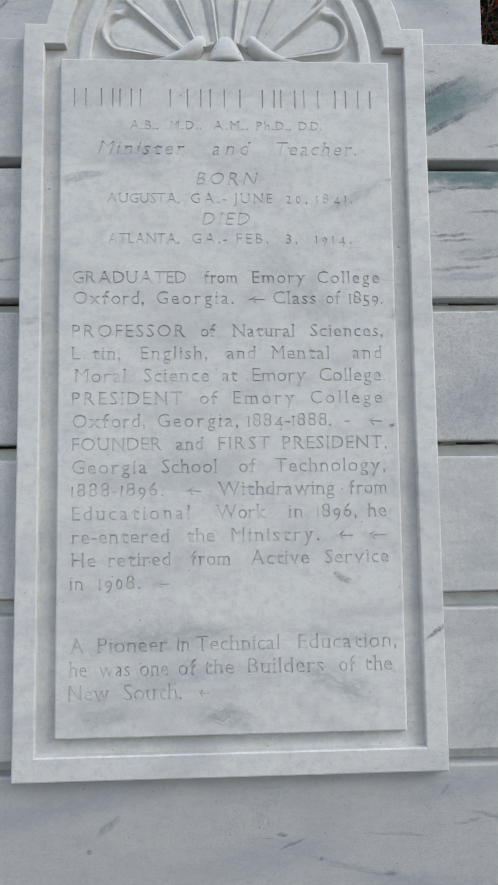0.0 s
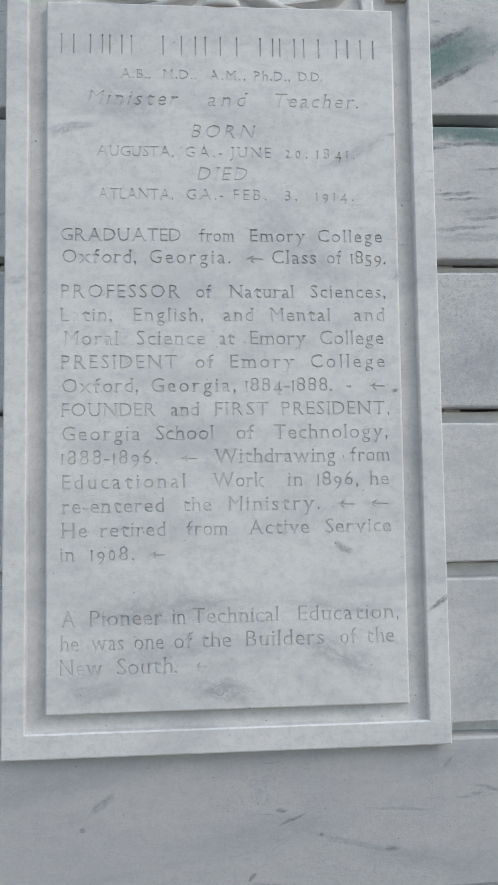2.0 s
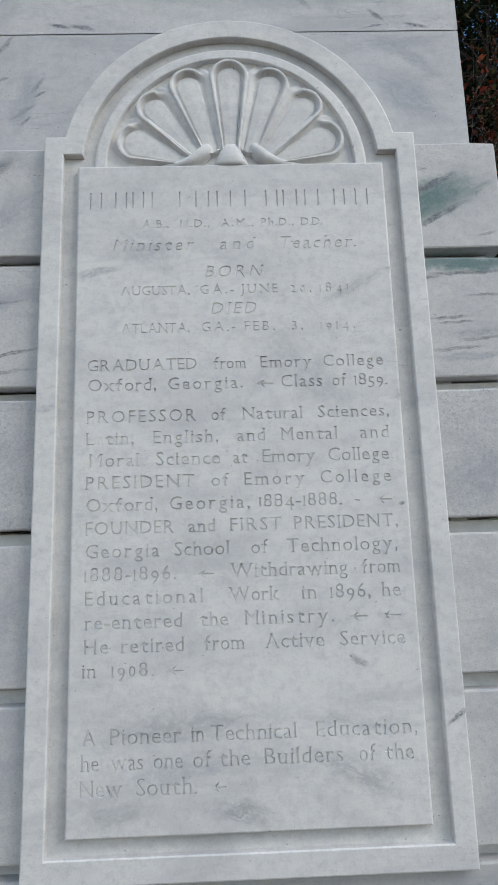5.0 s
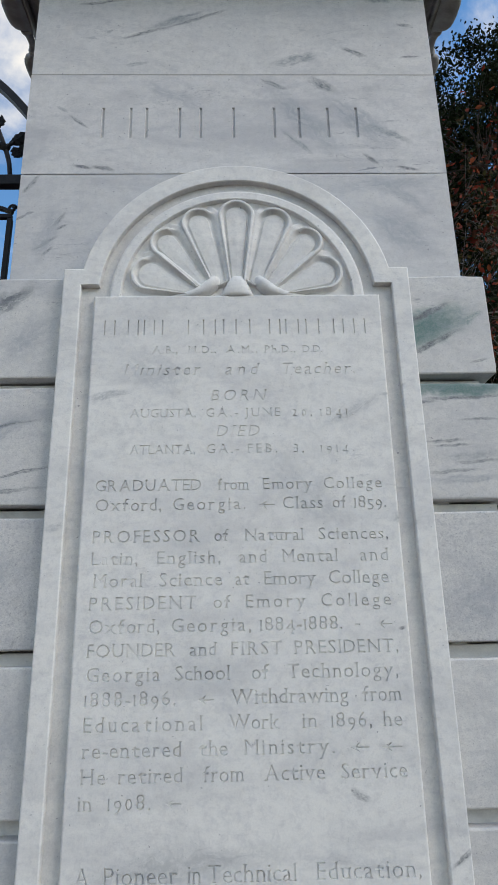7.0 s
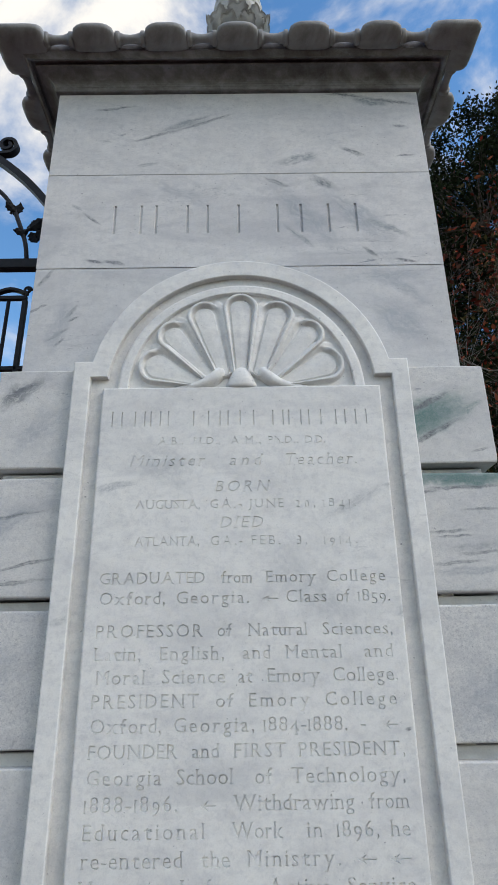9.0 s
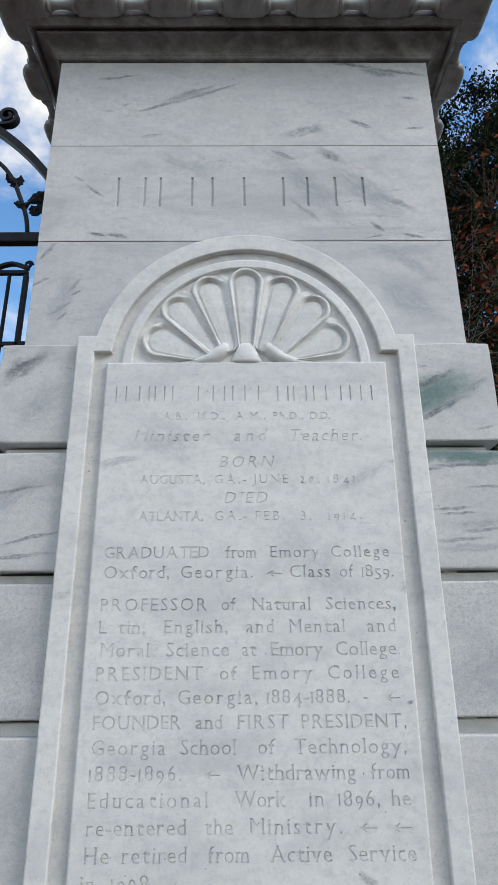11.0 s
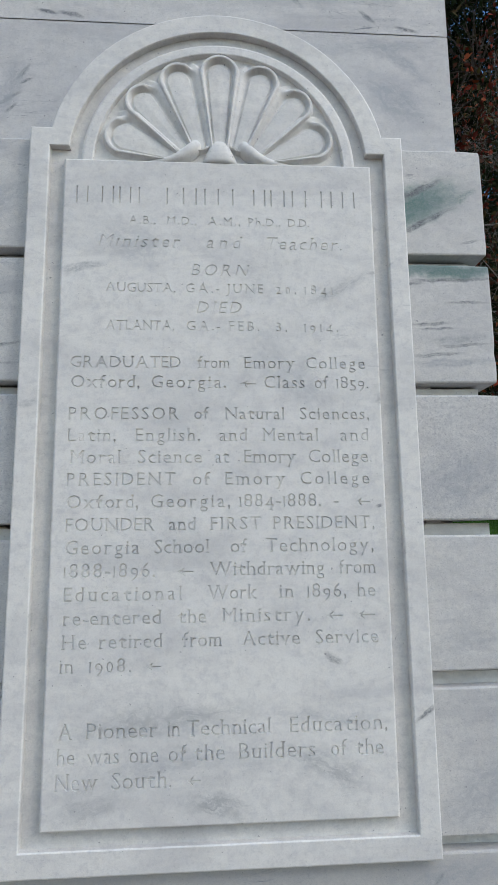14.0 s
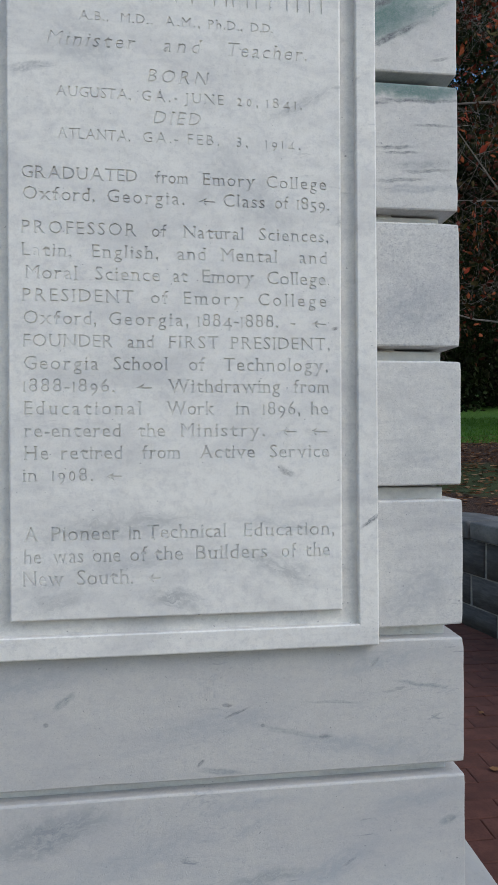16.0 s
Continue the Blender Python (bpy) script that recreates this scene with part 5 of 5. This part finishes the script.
# ---------------------------------------------------------------- grass and fallen leaves
n = 9000
px, py = rng.uniform(4.5, 13, n), rng.uniform(6.5, 18, n)
keep = (0.87 * py + 0.5 * px > 9.7) & (0.87 * py + 0.5 * px < 17)
px, py = px[keep], py[keep]
gv, gf = [], []
for x, y in zip(px, py):
    z = hill(x, y)
    for _ in range(3):
        a, h, b = rng.uniform(0, 6.28), rng.uniform(0.03, 0.075), rng.uniform(-0.02, 0.02)
        dx, dy = 0.010 * math.cos(a), 0.010 * math.sin(a)
        k = len(gv)
        ox, oy = rng.uniform(-0.05, 0.05), rng.uniform(-0.05, 0.05)
        gv += [(x + ox - dx, y + oy - dy, z - 0.01), (x + ox + dx, y + oy + dy, z - 0.01), (x + ox + b, y + oy + b, z + h)]
        gf.append((k, k + 1, k + 2))
tagged(raw("lawn_grass", gv, gf, M_GRASS), "short green lawn grass up the slope", "grass", kind="stuff")


def litter(name, xs, ys, zs, size, label):
    n = len(xs)
    c = np.stack([xs, ys, zs], 1)
    v, f = leaf_mesh(c, size, rng, 0.0, 0.7)
    v = np.array(v).reshape(n, 6, 3)
    v[:, :, 2] = c[:, None, 2] + (v[:, :, 2] - c[:, None, 2]) * 0.18 + 0.008
    return tagged(raw(name, v.reshape(-1, 3).tolist(), f, M_LITTER), label, "leaves", kind="stuff")


lx, ly = rng.uniform(2.3, 7, 9000), rng.uniform(1.0, 9.5, 9000)
keep = (lx - np.array([wall_x(y) for y in ly])) > 0.42
lx, ly = lx[keep], ly[keep]
litter("leaf_litter", lx, ly, np.array([hill(x, y) for x, y in zip(lx, ly)]), 0.075, "brown fallen leaves scattered over the mulch")
fx = np.array([1.55, 1.72, 1.66, 1.22, 1.80, 1.42, 1.93, 1.10])
fy = np.array([1.92, 1.60, 2.15, 0.85, 2.35, 1.30, 1.20, 1.70])
litter("paving_leaves", fx, fy, np.full(8, 0.002), 0.045, "few pale fallen leaves on the brick paving")

# ---------------------------------------------------------------- low wall, stone by stone
low_wall = thing("low_wall", "low grey slate block wall with a thick flat cap", "wall", (2.0, 2.66, 0), kind="structure")


def rough_stone(length, depth, h, seed):
    bm = box(0, depth, 0, length, 0, h, 0.012, 2)
    for v in bm.verts:
        k = noise.noise_vector(Vector((v.co.x * 7 + seed * 5.3, v.co.y * 7, v.co.z * 9)))
        v.co += Vector(k) * 0.007
    return bm


STONES = [mesh_of("stone_block", rough_stone(l, 0.26, 1.0, i), M_WALL) for i, l in enumerate((0.38, 0.46, 0.31, 0.42))]
LENGTHS = (0.38, 0.46, 0.31, 0.42)
pick = random.Random(3)
z = 0.0
for h in (0.17, 0.22, 0.25):
    y = -1.6 - pick.random() * 0.3
    while y < 5.2:
        k = pick.randrange(4)
        ang = math.atan2(-(wall_x(y + 0.4) - wall_x(y)), 0.4)
        ob = new("stone_block", STONES[k])
        ob.parent = low_wall
        ob.matrix_parent_inverse = Matrix.Translation(-low_wall.location)
        ob.matrix_basis = Matrix.Translation((wall_x(y) + pick.uniform(-0.006, 0.006), y, z - 0.012)) @ Matrix.Rotation(ang, 4, "Z") @ Matrix.Diagonal((1, 1, h - 0.008, 1))
        y += LENGTHS[k] + 0.010
    z += h
bm = bmesh.new()
vs = []
for y in [-1.9 + 0.3 * i for i in range(25)]:
    vs.append([bm.verts.new((wall_x(y) + s, y, zz)) for s, zz in ((0.011, -0.02), (0.30, -0.02), (0.30, 0.63), (0.011, 0.63))])
for a, b in zip(vs, vs[1:]):
    for j in range(4):
        bm.faces.new((a[j], a[(j + 1) % 4], b[(j + 1) % 4], b[j]))
bmesh.ops.recalc_face_normals(bm, faces=bm.faces[:])
part("mortar_core", bm, M_JOINT, low_wall)
CAPS = mesh_of("cap_stone", rough_stone(0.88, 0.40, 0.125, 9), M_CAP)
y = -1.9
while y < 5.0:
    ang = math.atan2(-(wall_x(y + 0.4) - wall_x(y)), 0.4)
    ob = new("cap_stone", CAPS)
    ob.parent = low_wall
    ob.matrix_parent_inverse = Matrix.Translation(-low_wall.location)
    ob.matrix_basis = Matrix.Translation((wall_x(y) - 0.035, y, 0.630)) @ Matrix.Rotation(ang, 4, "Z")
    y += 0.89

# ---------------------------------------------------------------- brick paving
paving = thing("brick_paving", "dark red brick paving round the pier", "paving", (1.4, 1.2, 0), kind="structure")
BRICKS = []
for i in range(4):
    bm = box(-0.1015, 0.1015, -0.0503, 0.0503, -0.03, 0.0, 0.003, 1)
    for v in bm.verts:
        v.co.z += 0.0015 * noise.noise(Vector((v.co.x * 20 + i * 7, v.co.y * 20, 0)))
    BRICKS.append(mesh_of("brick", bm, M_BRICK))
    BRICKS[-1].polygons.foreach_set("use_smooth", [False] * len(BRICKS[-1].polygons))
bm = bmesh.new()
vs = []
for y in [-5.4 + 0.5 * i for i in range(20)]:
    vs.append([bm.verts.new((x, y, zz)) for x, zz in ((-4.6, -0.025), (wall_x(y) + 0.05, -0.025), (wall_x(y) + 0.05, -0.0045), (-4.6, -0.0045))])
for a, b in zip(vs, vs[1:]):
    for j in range(4):
        bm.faces.new((a[j], a[(j + 1) % 4], b[(j + 1) % 4], b[j]))
bmesh.ops.recalc_face_normals(bm, faces=bm.faces[:])
part("joint_sand", bm, M_SAND, paving, "brown sand swept into the brick joints")
bv, bf = [], []
for row in range(-52, 44):
    y = row * 0.1035
    for col in range(-22, 16):
        x = col * 0.2065 + (0.103 if row % 2 else 0.0)
        if x > wall_x(y) + 0.1 or (abs(x) < 0.74 and YQ - 0.06 < y < 2 * CY + 0.02):
            continue
        if 0.80 < x < 2.35 and -0.45 < y < 3.0:
            ob = new("brick", pick.choice(BRICKS))
            ob.parent = paving
            ob.matrix_parent_inverse = Matrix.Translation(-paving.location)
            ob.matrix_basis = pose(x, y, pick.uniform(-0.002, 0.002), pick.uniform(-0.5, 0.5), pick.uniform(-0.5, 0.5), pick.uniform(-0.6, 0.6))
        else:
            k = len(bv)
            for sx, sy, zz in ((-.1015, -.0503, -.02), (.1015, -.0503, -.02), (.1015, .0503, -.02), (-.1015, .0503, -.02), (-.0985, -.0473, 0), (.0985, -.0473, 0), (.0985, .0473, 0), (-.0985, .0473, 0)):
                bv.append((x + sx, y + sy, zz))
            bf += [(k + 4, k + 5, k + 6, k + 7)] + [(k + j, k + (j + 1) % 4, k + 4 + (j + 1) % 4, k + 4 + j) for j in range(4)]
tagged(raw("outer_bricks", bv, bf, M_BRICK_FAR, paving), kind="stuff")
